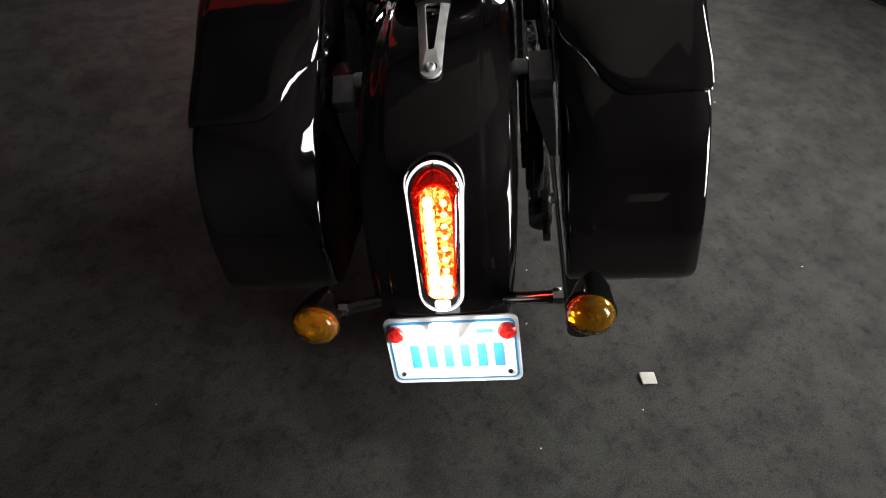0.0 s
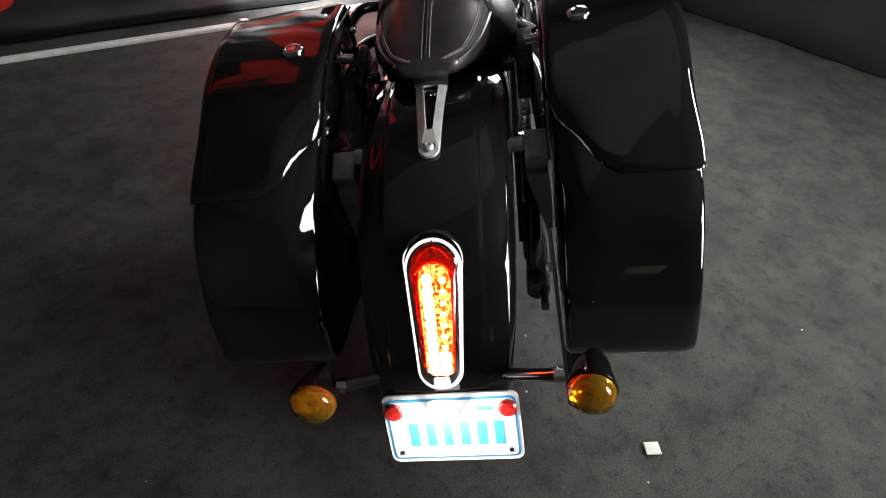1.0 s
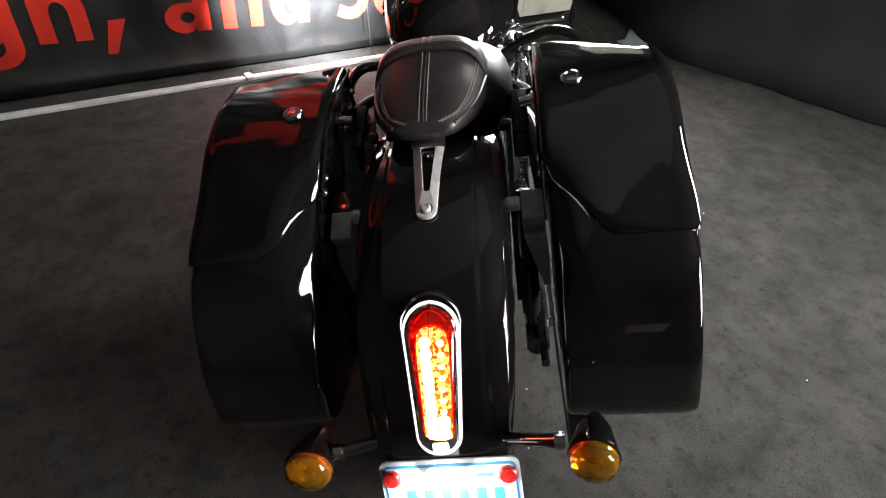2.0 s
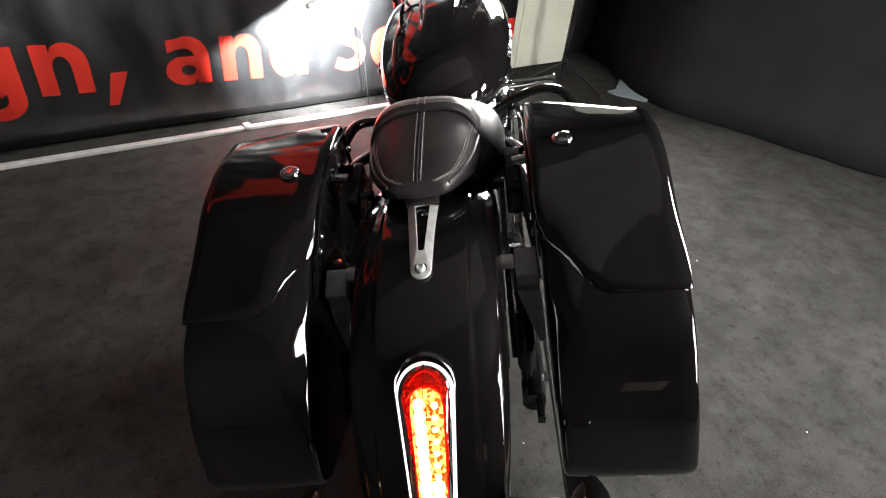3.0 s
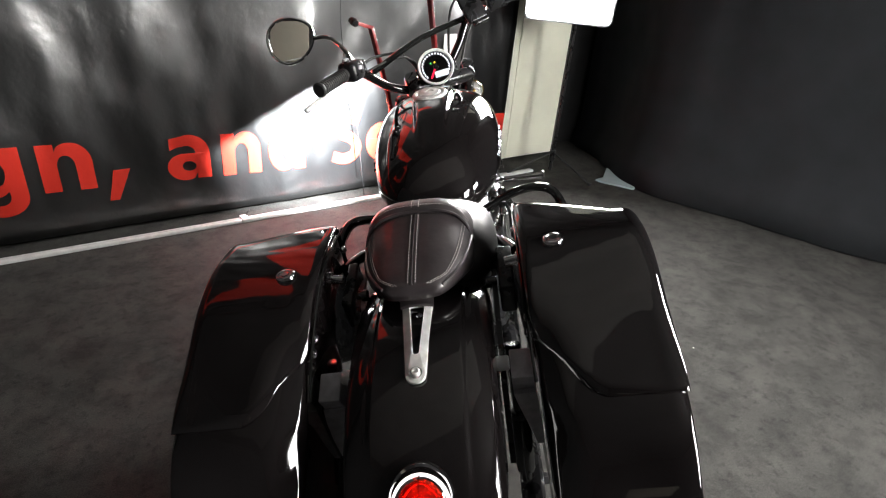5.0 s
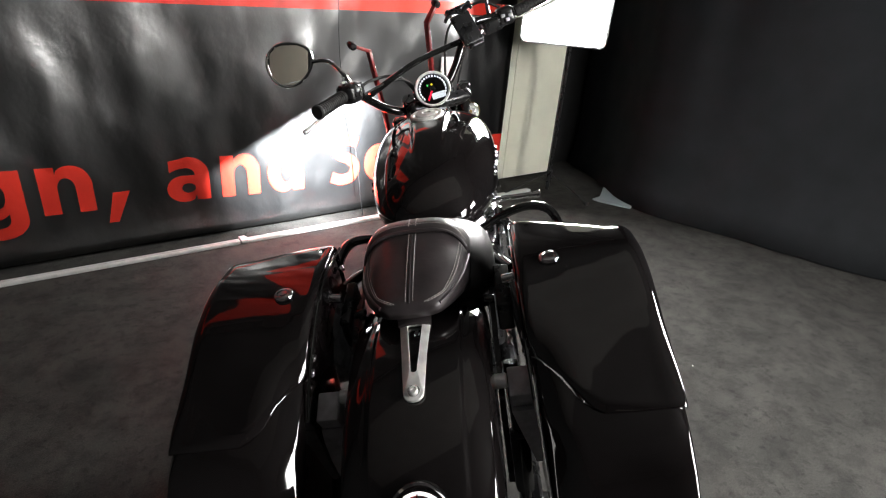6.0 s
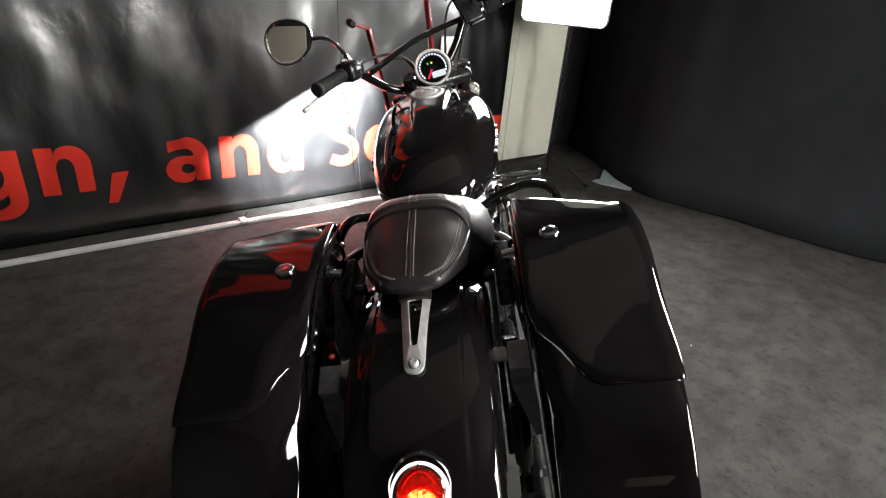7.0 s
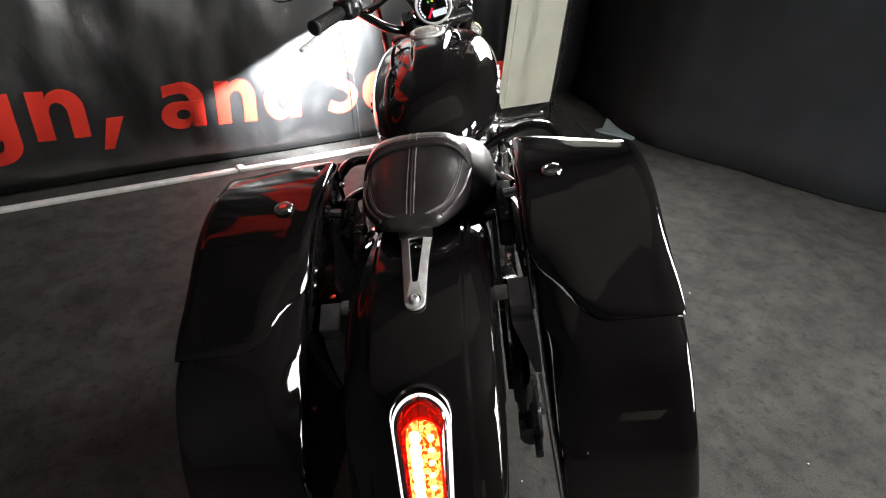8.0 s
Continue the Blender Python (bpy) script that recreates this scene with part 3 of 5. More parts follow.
LAMP_X = 0.004
lamp = part("tail_lamp", loft([[on_fender(x, s, h) for x, s in lamp_outline(g, 2.6)] for g, h in ((0.0046, -0.004), (0.0045, 0.003), (0.0042, 0.0080), (0.0036, 0.0105), (0.0027, 0.009))], cap=False),
            CHROME, bike, "drop-shaped red tail lamp with glowing white edge, lit")
# the rim's even white is put in as emission, not mirrored light
part("glow_rim", loft([[on_fender(x, s, h) for x, s in lamp_outline(g)] for g, h in ((0.0030, 0.008), (0.0028, 0.0125), (0.0022, 0.0138), (0.0008, 0.0134), (0.0002, 0.010))], cap=False), LAMPRIM, lamp, "glowing white lens edge")
part("lens", loft([[on_fender(LAMP_X + (x - LAMP_X) * k, 53.2 + (s - 53.2) * k, h) for x, s in lamp_outline(0.0003)]
                   for k, h in ((1, 0.0122), (0.97, 0.0165), (0.90, 0.021), (0.7, 0.0245), (0.4, 0.026), (0.1, 0.0265))]), REDLENS, lamp, "red plastic lens")
part("lamp_back", loft([[on_fender(LAMP_X + (x - LAMP_X) * k, 53.2 + (s - 53.2) * k, h) for x, s in lamp_outline(-0.003)] for k, h in ((1, 0.007), (0.9, 0.0035), (0.1, 0.003))]), LAMPBACK, lamp)


def led(x, s, wide, tall):
    """One lit diode window on the lamp's back."""
    d = (on_fender(0, s, 1) - on_fender(0, s)).normalized()
    rot = d.to_track_quat("Z", "Y").to_matrix().to_4x4()
    part("led", rbox(on_fender(LAMP_X + x, s, 0.009), (wide, tall, 0.006), min(wide, tall) * 0.35, rot, seg=2), LED, lamp)


for i in range(7):
    led(-0.0085 + 0.0003 * i, 46.4 + i * 2.1, 0.0135, 0.0150)
    led(0.0105 - 0.0003 * i, 46.6 + i * 2.1, 0.0075, 0.0060 if i else 0.0085)
for i in range(2):
    for x in (-0.0075, 0.0075):
        led(x, 61.2 + i * 2.4, 0.0160, 0.0155)
core = [(-0.0200, 47.0), (-0.0175, 44.8), (-0.010, 43.6), (0.010, 43.6), (0.0175, 44.8), (0.0200, 47.0), (0.0178, 64.8), (0.012, 66.0), (-0.012, 66.0), (-0.0178, 64.8)]
part("light_guide", loft([[on_fender(LAMP_X + x * k, 56 + (s - 56) * k, h) for x, s in core] for k, h in ((1, 0.0045), (1, 0.0085), (0.95, 0.0098))]), LEDSOFT, lamp)
for s0, half in ((40.6, 0.022), (43.2, 0.026)):
    part("lens_rib", tube([on_fender(LAMP_X + x * 0.92, s0 + 2.2 * (x / half) ** 2, 0.012) for x in np.linspace(-half, half, 9)], 0.0012, 6, 2), REFLECTRED, lamp)

# number plate under the fender tip
PL = Matrix.Translation((0.010, -0.287, 0.394)) @ pose(0, 0, 0, -22, 0, 0) @ pose(0, 0, 0, 0, PLATE_TURN, 0)


def plate_sheet(w, h, r, y0, y1):
    line = rounded([(-w / 2, -h / 2, r), (w / 2, -h / 2, r), (w / 2, h / 2, r), (-w / 2, h / 2, r)], 6)
    bm = loft([[(p.x, y, p.y) for p in line] for y in (y0, y1)])
    bm.transform(PL)
    return bm


def on_plate(bm):
    bm.transform(PL)
    return bm


plate = part("number_plate", plate_sheet(0.179, 0.107, 0.011, 0.003, 0.0), PLATEWHITE, bike, "white number plate with blue border and red reflectors")
part("border", plate_sheet(0.171, 0.095, 0.008, 0.0, -0.0012), PLATEBLUE, plate)
part("field", plate_sheet(0.165, 0.089, 0.006, -0.0012, -0.0022), PLATEWHITE, plate)
for i in range(6):
    part("bar", on_plate(rbox((-0.052 + i * 0.0225, -0.0026, -0.007), (0.0125, 0.0012, 0.037), 0)), PLATEBLUE, plate)
part("bar", on_plate(rbox((0.045, -0.0026, 0.031), (0.022, 0.001, 0.006), 0)), PLATEBLUE, plate)
for sx in (-1, 1):
    part("reflector", on_plate(lathe([(0.0125, 0), (0.0125, 0.004), (0.010, 0.0065), (0, 0.0075)], (sx * 0.0745, -0.002, 0.031), (0, -1, 0), 20)), REFLECTRED, plate, "round red reflector")
    part("screw", on_plate(lathe([(0.0035, 0), (0.003, 0.002), (0, 0.0024)], (sx * 0.0735, -0.002, -0.036), (0, -1, 0), 12)), BLACK, plate)
part("plate_bracket", rbox((0.01, -0.262, 0.40), (0.10, 0.006, 0.08), 0.002, pose(0, 0, 0, -22, 0, 0)), BLACK, bike)


part("plate_light", rbox((0.004, -0.293, 0.447), (0.034, 0.022, 0.044), 0.007, pose(0, 0, 0, 25, 0, 0)), glow("plate_light_lens", (1, 0.97, 0.95), 2.5), lamp, "lit clear plate light")

# turn signals on the rear cross bar
def prism_dish(at, d, r):
    """The bright dish behind a lens, pressed into rings of small wedges."""
    m = Matrix.Translation(at) @ d.to_track_quat("Z", "Y").to_matrix().to_4x4()
    bm = bmesh.new()
    rows = []
    for i, (k, z) in enumerate(((0.93, 0.006), (0.80, 0.004), (0.66, 0.003), (0.50, 0.002), (0.34, 0.001), (0.18, 0.0))):
        rows.append([bm.verts.new(m @ Vector((r * k * math.cos(a), r * k * math.sin(a), z + 0.0035 * ((i + j) % 2)))) for j, a in enumerate(np.linspace(0, 2 * math.pi, 16, endpoint=False))])
    for a, b in zip(rows, rows[1:]):
        for j in range(16):
            q = (j + 1) % 16
            bm.faces.new((a[j], a[q], b[q]))
            bm.faces.new((a[j], b[q], b[j]))
    bm.faces.new(rows[-1])
    return bm


def turn_signal(at, sx, r=0.031, bar=None, name="turn_signal", aim=(0, -1, 0.28), glass=None):
    at = Vector(at)
    d = Vector(aim).normalized()
    ob = part(name, lathe([(0.0, 0.062), (0.007, 0.060), (0.0135, 0.050), (0.021, 0.035), (r - 0.004, 0.020), (r, 0.007), (r + 0.001, 0.0), (r - 0.002, -0.001)], at, -d, 28, cap=False), CHROME if glass else BARBLACK, bike, "chrome bullet turn signal with clear lens" if glass else "black bullet turn signal with amber lens")
    part("lens", lathe([(r - 0.001, 0.0), (r, 0.004), (r - 0.002, 0.011), (r * 0.78, 0.0185), (r * 0.45, 0.023), (0, 0.0245)], at, d, 28), glass or AMBERLENS, ob, "" if glass else "amber plastic lens, unlit")
    part("reflector", prism_dish(at, d, r), REFLECTOR, ob, smooth=False)
    part("bulb", lathe([(0.004, -0.012), (0.007, -0.002), (0.006, 0.006), (0, 0.009)], at, d, 12), AMBERLENS, ob)
    if glass:
        part("amber_ring", lathe([(r + 0.001, -0.002), (r + 0.0018, 0.003), (r - 0.001, 0.007)], at, d, 28, cap=False), AMBERLENS, ob, "amber lens ring")
    if bar:
        part("stalk_nut", lathe([(0.0, -0.006), (0.0105, -0.006), (0.0105, 0.006), (0, 0.006)], bar, (1, 0, 0), 8), CHROME, ob)
    return ob


SIG_L, SIG_R = Vector((-0.161, -0.285, 0.463)), Vector((0.183, -0.297, 0.496))
for p, sx in ((SIG_L, -1), (SIG_R, 1)):
    nut = p + Vector((-sx * 0.036, 0.018, 0.004))
    turn_signal(p, sx, 0.0285 if sx > 0 else 0.031, bar=nut, aim=(-0.16 if sx > 0 else 0.0, -1, 0.15))
    part("stalk", tube([nut, (sx * 0.085, -0.245, 0.452)], 0.0085, 12, 2, straight=True), BARBLACK, bike, "black turn signal stalk")


# ------------------------------------------------ saddlebags
SIDE = rounded([(0.287, 0.749, 0.016), (0.118, 0.752, 0.38), (-0.160, 0.572, 0.24), (-0.203, 0.395, 0.042), (0.24, 0.335, 0.06), (0.318, 0.47, 0.08)], 9)
SIDE_N = normals2(SIDE)
X_IN, X_OUT = 0.158, 0.345


def bag_x(x, z):
    low = max(0, (0.72 - z) / 0.34)
    u = (x - X_IN) / (X_OUT - X_IN)
    return x + 0.007 * low * (1 - u) - 0.013 * min(1, low * 2) * u


def bulge(x, y, z, swept):
    """The rear of the bag is rounded in plan: its inner and outer edges lie further forward."""
    k = min(1, max(0, (0.10 - y) / 0.14))
    dent = 0.5 + 0.5 * math.cos(math.pi * min(1, abs(z - 0.588) / 0.100))
    w = 0.040 * dent - (x - X_IN)
    u = min(1, max(0, (0.255 - x) / (0.255 - X_IN)))
    facet = 0.5 * (w + math.sqrt(w * w + 0.00006)) if dent > 0 else 0.0
    h = z - seam_z(x)
    rise, fall = min(1, max(0, (h + 0.010) / 0.012)), min(1, max(0, 1 - h / 0.085))
    w = 0.056 - (x - X_IN)
    lid_facet = 0.85 * 0.5 * (w + math.sqrt(w * w + 0.0002)) * rise * rise * (3 - 2 * rise) * fall * fall * (3 - 2 * fall)
    front = swept * min(1, max(0, (x - 0.17) / 0.14)) ** 1.3 * min(1, max(0, (y - 0.02) / 0.22)) ** 2
    return k * (0.004 * u * u + 1.08 * facet * dent**0.5 + lid_facet) - front


def bag_point(x, p, sx=1):
    return (bag_x(x, p.y), p.x + bulge(x, p.x, p.y, 0.066 if sx > 0 else 0.030), p.y)


R_IN = 0.010
STATIONS = [(X_IN + R_IN * (1 - math.cos(radians(a))), R_IN * (1 - math.sin(radians(a)))) for a in range(0, 91, 15)] + [(0.170 + 0.0048 * i, 0.0) for i in range(31)] + [
    (X_OUT - 0.026 + 0.026 * math.sin(radians(a)), 0.026 * (1 - math.cos(radians(a)))) for a in range(0, 91, 9)]


def seam_z(x):
    """Height of the lid's rear edge across the bag."""
    k = min(1, max(0, (x - 0.168) / 0.085))
    return 0.6270 + 0.0185 * (1 - k * k * (3 - 2 * k))


def edge_share(x, p):
    """How much of the rounding an outline point takes: the inner edge is soft at the rear, the outer edge on top."""
    if x > 0.25:
        k = min(1, max(0, (p.x + 0.06) / 0.11))
        return 0.22 + 0.78 * k * k * (3 - 2 * k)
    k = min(1, max(0, (0.06 - p.x) / 0.14))
    return 0.5 + 0.5 * k * k * (3 - 2 * k)


def lid_line(x, grow, inset):
    """The lid's outline at one station, from the rear seam over the top to the front seam."""
    n = len(SIDE)
    full = []
    for i in range(n * 64):
        a, f = i // 64, (i % 64) / 64
        full.append((SIDE[a].lerp(SIDE[(a + 1) % n], f), SIDE_N[a].lerp(SIDE_N[(a + 1) % n], f).normalized()))
    top = [(p, q) for p, q in full if p.y > (seam_z(x) if p.x < 0.15 else 0.660)]
    top.sort(key=lambda e: math.atan2(e[0].x - 0.08, e[0].y - 0.56))
    pts = [p + q * (grow - inset * edge_share(x, p)) for p, q in top]
    run = np.r_[0, np.cumsum([(b - a).length for a, b in zip(pts, pts[1:])])]
    at = run[-1] * np.linspace(0, 1, 64) ** 1.7
    nrm = [q for _, q in top]
    inner = min(1, max(0, (0.31 - x) / 0.12))
    out = []
    for s in at:
        p = Vector((np.interp(s, run, [v.x for v in pts]), np.interp(s, run, [v.y for v in pts])))
        q = Vector((np.interp(s, run, [v.x for v in nrm]), np.interp(s, run, [v.y for v in nrm])))
        r = 0.009 + 0.013 * inner
        roll = math.sin(min(1, s / r) * math.pi / 2) ** 0.9 if s < r else max(0, 1 - (s - r) / 0.20) ** 1.5
        out.append(p + q * (0.0015 + 0.0085 * inner) * roll)
    return out


def lid_top(x, y):
    """Height of the lid over a place."""
    return max(p.y for p in (SIDE[i].lerp(SIDE[(i + 1) % len(SIDE)], t) for i in range(len(SIDE)) for t in (0, 0.25, 0.5, 0.75)) if abs(p.x - y) < 0.02) + 0.006


def wider(sx, x):
    """The bag on the stand's side is a little deeper."""
    return 0.002 * min(1, max(0, (x - 0.20) / 0.14)) if sx < 0 else 0.0


def saddlebag(sx):
    rings = []
    for x, inset in STATIONS:
        ring = [bag_point(x, p - q * inset * edge_share(x, p), sx) for p, q in zip(SIDE, SIDE_N)]
        rings.append([(sx * (a + wider(sx, a)), b, c) for a, b, c in ring])
    bag = part("saddlebag", loft(rings), PAINT, bike, "glossy black hard saddlebag with a chrome lid lock", sharp=50)
    rings = []
    for x, inset in STATIONS:
        g = 0.0035
        xo = x + (0.0025 if x > 0.31 else 0) - (0.003 if x < X_IN + 0.003 else 0)
        ring = [bag_point(xo, p, sx) for p in lid_line(x, g, inset)]
        rings.append([(sx * (a + wider(sx, a)), b, c) for a, b, c in ring])
    bm = loft(rings, closed=False)
    bm.verts.ensure_lookup_table()
    k = 64
    bm.faces.new([bm.verts[len(bm.verts) - k + i] for i in range(k)])
    part("lid", bm, PAINT, bag, "glossy black lid with a rolled lip", sharp=50, solid=0.006)
    # chrome lid lock
    ly = 0.141 if sx > 0 else 0.128
    at = Vector((sx * 0.206, ly, lid_top(0.206, ly) - 0.003))
    lock = part("lock", lathe([(0.0142, -0.003), (0.0142, 0.0015), (0.013, 0.0035), (0.011, 0.0048), (0.009, 0.0048), (0.0082, 0.0035), (0.006, 0.003), (0.0055, 0.0046), (0, 0.0046)], at, (0, -0.16, 1), 32, sx=1.1), CHROME, bag, "round chrome lock")
    lock["label"] = "round chrome lock"
    # inner edge trim and bolts
    part("edge_trim", tube([(sx * (X_IN - 0.004), 0.30, 0.735), (sx * (X_IN - 0.005), 0.15, 0.735), (sx * (X_IN - 0.005), 0.03, 0.685), (sx * (X_IN - 0.003), -0.035, 0.630)], 0.0022, 8, 8), BARBLACK, bag)
    for y, z in ((0.040, 0.682), (0.020, 0.670)):
        part("bolt", lathe([(0.006, -0.004), (0.006, 0.0015), (0.0045, 0.004), (0, 0.005)], (sx * (X_IN - 0.005), y, z), (-sx, -0.3, 0.7), 12), CHROME, bag)
    for z in (0.545, 0.527, 0.509):
        part("rivet", lathe([(0.0022, -0.003), (0.0022, 0.001), (0, 0.002)], (sx * 0.164, -0.060, z), (-sx, -0.6, 0.3), 8), CHROME, bag)
    part("bolt", lathe([(0.005, -0.003), (0.005, 0.0015), (0, 0.004)], (sx * 0.175, -0.02, 0.40), (-sx, -0.5, 0.3), 12), CHROME, bag)
    part("bolt", lathe([(0.006, -0.004), (0.006, 0.002), (0, 0.005)], (sx * 0.152, 0.275, 0.705), (-sx, -0.3, 0.7), 12), CHROME, bag)
    return bag


for sx in (-1, 1):
    saddlebag(sx)
    # docking bracket, nut and stay between fender and bag
    br = part("docking_bracket", rbox((sx * 0.139, 0.018, 0.603 + 0.006 * sx), (0.032, 0.044, 0.050), 0.003, pose(0, 0, 0, 28, 0, 0)), GREYPLASTIC, bike, "grey plastic docking bracket")
    part("web", loft([[(sx * (c + a * w), y, z) for a in (-1, 1)] + [(sx * (c + a * w), y + 0.012, z) for a in (1, -1)]
                      for c, w, y, z in ((0.139, 0.0155, -0.004, 0.585), (0.143, 0.0145, 0.0, 0.56), (0.150, 0.010, 0.010, 0.51), (0.156, 0.005, 0.026, 0.455))]), GREYPLASTIC, br)
    part("nut", lathe([(0.0, -0.012), (0.0095, -0.012), (0.0105, -0.010), (0.0105, 0.008), (0.009, 0.010), (0, 0.010)], (sx * 0.112, 0.020, 0.622), (sx, 0, 0), 20), ZINC, br, "round steel nut")
    up = part("upper_bracket", rbox((sx * 0.131, 0.205, 0.650), (0.026 if sx > 0 else 0.018, 0.10, 0.060), 0.004, pose(0, 0, 0, 14, 0, 0)), BLACK, bike, "dark plastic upper bag bracket")
    part("spacer", lathe([(0.0, -0.009), (0.0085, -0.009), (0.0095, -0.007), (0.0095, 0.007), (0.0085, 0.009), (0, 0.009)], (sx * 0.107, 0.170, 0.667), (sx, 0, 0), 18), BARBLACK, up, "round black spacer")
    part("knob", lathe([(0.0, -0.014), (0.008, -0.014), (0.008, 0.004), (0.012, 0.005), (0.012, 0.011), (0.008, 0.012), (0, 0.013)], (sx * 0.146, 0.170, 0.704), (sx, 0, 0.15), 18), CHROME, up, "chrome mounting knob")
    part("fender_stay", loft([[(sx * x, y, z) for x, y, z in ((0.108, y0 - w, z0), (0.116, y0 - w, z0), (0.116, y0 + w, z0), (0.108, y0 + w, z0))] for y0, z0, w in ((-0.03, 0.50, 0.02), (0.03, 0.60, 0.025), (0.20, 0.67, 0.03), (0.42, 0.66, 0.03))]), BLACK, bike)
    if sx > 0:
        part("bag_rail", tube([(0.10, 0.52, 0.640), (0.138, 0.52, 0.661), (0.183, 0.52, 0.677), (0.220, 0.52, 0.679), (0.248, 0.512, 0.669), (0.262, 0.49, 0.650), (0.266, 0.42, 0.635), (0.262, 0.28, 0.62)], 0.0095, 12), BARBLACK, bike, "bent black saddlebag rail")
    else:
        part("bag_rail", tube([(sx * 0.095, 0.515, 0.640), (sx * 0.150, 0.520, 0.650), (sx * 0.188, 0.500, 0.655), (sx * 0.200, 0.445, 0.650), (sx * 0.198, 0.36, 0.64)], 0.0105, 12), BARBLACK, bike, "bent black saddlebag rail")
    part("lower_rail", tube([(sx * 0.152, 0.255, 0.675), (sx * 0.13, 0.31, 0.668), (sx * 0.10, 0.36, 0.655)], 0.010, 12), BARBLACK, bike)
    # shock absorber and swing arm
    sh = part("shock_absorber", lathe([(0, 0), (0.009, 0), (0.009, 0.018), (0.0155, 0.022), (0.0165, 0.03), (0.0165, 0.125), (0.015, 0.131), (0.0105, 0.133), (0.0105, 0.215), (0.013, 0.22), (0.013, 0.25), (0, 0.25)], (sx * 0.128, 0.075, 0.315), (0, 0.35, 1), 20), BARBLACK, bike, "black shock absorber")
    part("shock_collar", lathe([(0.0, -0.004), (0.0175, -0.004), (0.0185, 0.0), (0.0175, 0.004), (0, 0.004)], (sx * 0.128, 0.1155, 0.431), (0, 0.35, 1), 20), BLACK, sh)
    part("shock_eye", lathe([(0.0, -0.012), (0.013, -0.012), (0.013, 0.012), (0, 0.012)], (sx * 0.128, 0.070, 0.305), (1, 0, 0), 16), BLACK, sh)
    part("swing_arm", tube([(sx * 0.135, 0.03, 0.300), (sx * 0.135, 0.25, 0.30), (sx * 0.12, 0.52, 0.315)], 0.021, 10), BLACK, bike)
    part("axle_nut", lathe([(0.0, -0.012), (0.017, -0.012), (0.017, 0.004), (0.011, 0.006), (0.010, 0.014), (0, 0.015)], (sx * 0.150, 0.092, 0.298), (sx, 0, 0), 6), CAST, bike)
    part("axle_adjuster", rbox((sx * 0.145, 0.02, 0.296), (0.014, 0.05, 0.02), 0.003), BLACK, bike)


# wheels
def wheel(centre, r, wide, name, label, turn=Matrix.Identity(4)):
    m = Matrix.Translation(centre) @ turn
    prof = []
    for a in np.linspace(-110, 110, 17):
        prof.append((r - 0.055 + 0.055 * math.cos(radians(a)), wide / 2 * math.sin(radians(a))))
    bm = lathe(prof, (0, 0, 0), (1, 0, 0), 48)
    bm.transform(m)
    w = part(name, bm, RUBBER, bike, label)
    bm = lathe([(r - 0.075, -wide * 0.42), (r - 0.068, -wide * 0.44), (r - 0.068, wide * 0.44), (r - 0.075, wide * 0.42), (r - 0.10, wide * 0.3), (r - 0.10, -wide * 0.3), (r - 0.075, -wide * 0.42)], (0, 0, 0), (1, 0, 0), 48)
    bm.transform(m)
    part("rim", bm, BLACK, w)
    bm = lathe([(0, -0.07), (0.035, -0.07), (0.05, -0.03), (0.05, 0.03), (0.035, 0.07), (0, 0.07)], (0, 0, 0), (1, 0, 0), 24)
    bm.transform(m)
    part("hub", bm, CAST, w)
    for i in range(5):
        a = radians(72 * i + 20)
        d = Vector((0, math.cos(a), math.sin(a)))
        bm = tube([d * 0.04, d * (r - 0.09)], [0.026, 0.016], 8, 2, straight=True)
        bm.transform(m)
        part("spoke", bm, BLACK, w)


wheel((0, AX_Y, 0.318), 0.318, 0.15, "rear_wheel", "black rubber rear tyre on a black wheel")

# ------------------------------------------------ seat
SX = -0.006
SY = [0.078, 0.084, 0.098, 0.125, 0.160, 0.200, 0.240, 0.275, 0.300, 0.330, 0.360]
SW = [0.032, 0.044, 0.056, 0.071, 0.082, 0.089, 0.0935, 0.096, 0.096, 0.092, 0.080]
ST = [0.718, 0.728, 0.7350, 0.744, 0.755, 0.765, 0.773, 0.774, 0.764, 0.748, 0.725]
SB = [0.714, 0.713, 0.711, 0.707, 0.699, 0.692, 0.684, 0.678, 0.672, 0.668, 0.668]


SEAT = np.array([tuple(v) for v in smooth_path(list(zip(SY, SW, ST, SB)), 8)])


def seat_at(y):
    return tuple(float(np.interp(y, SEAT[:, 0], SEAT[:, k])) for k in (1, 2, 3))


def seat_power(y):
    """How square the cushion is across."""
    return float(np.interp(y, (0.08, 0.14, 0.30, 0.36), (3.6, 3.1, 3.1, 2.8)))


def seat_z(x, y, lift=0.0):
    w, t, b = seat_at(y)
    q, n = min(0.9999, abs(x) / w), seat_power(y)
    return Vector((SX + x, y, b + (t - b) * (1 - q**n) ** (1 / n) + lift))


def piping_y(x):
    return 0.238 - 0.016 * (abs(x) / 0.0905) ** 4


rings = []
for y in smooth_path([(v, 0, 0) for v in SY], 8):
    w, t, b = seat_at(y.x)
    ring = []
    for a in np.linspace(0, math.pi, 37):
        c, s = math.cos(a), math.sin(a)
        n = seat_power(y.x)
        q = abs(c) ** (2 / n)
        ring.append((SX + w * q * (1 if c > 0 else -1), y.x, b + (t - b) * abs(s) ** (2 / n)))
    ring += [(SX - w * 0.9, y.x, b - 0.007), (SX, y.x, b - 0.009), (SX + w * 0.9, y.x, b - 0.007)]
    rings.append(ring)
seat = part("seat", loft(rings), LEATHER, bike, "black leather solo seat with grey stitching", sharp=70)
part("piping", tube([seat_z(x, piping_y(x), 0.003) for x in np.linspace(-0.0905, 0.0905, 29)], 0.0034, 8, 2), LEATHER, seat)
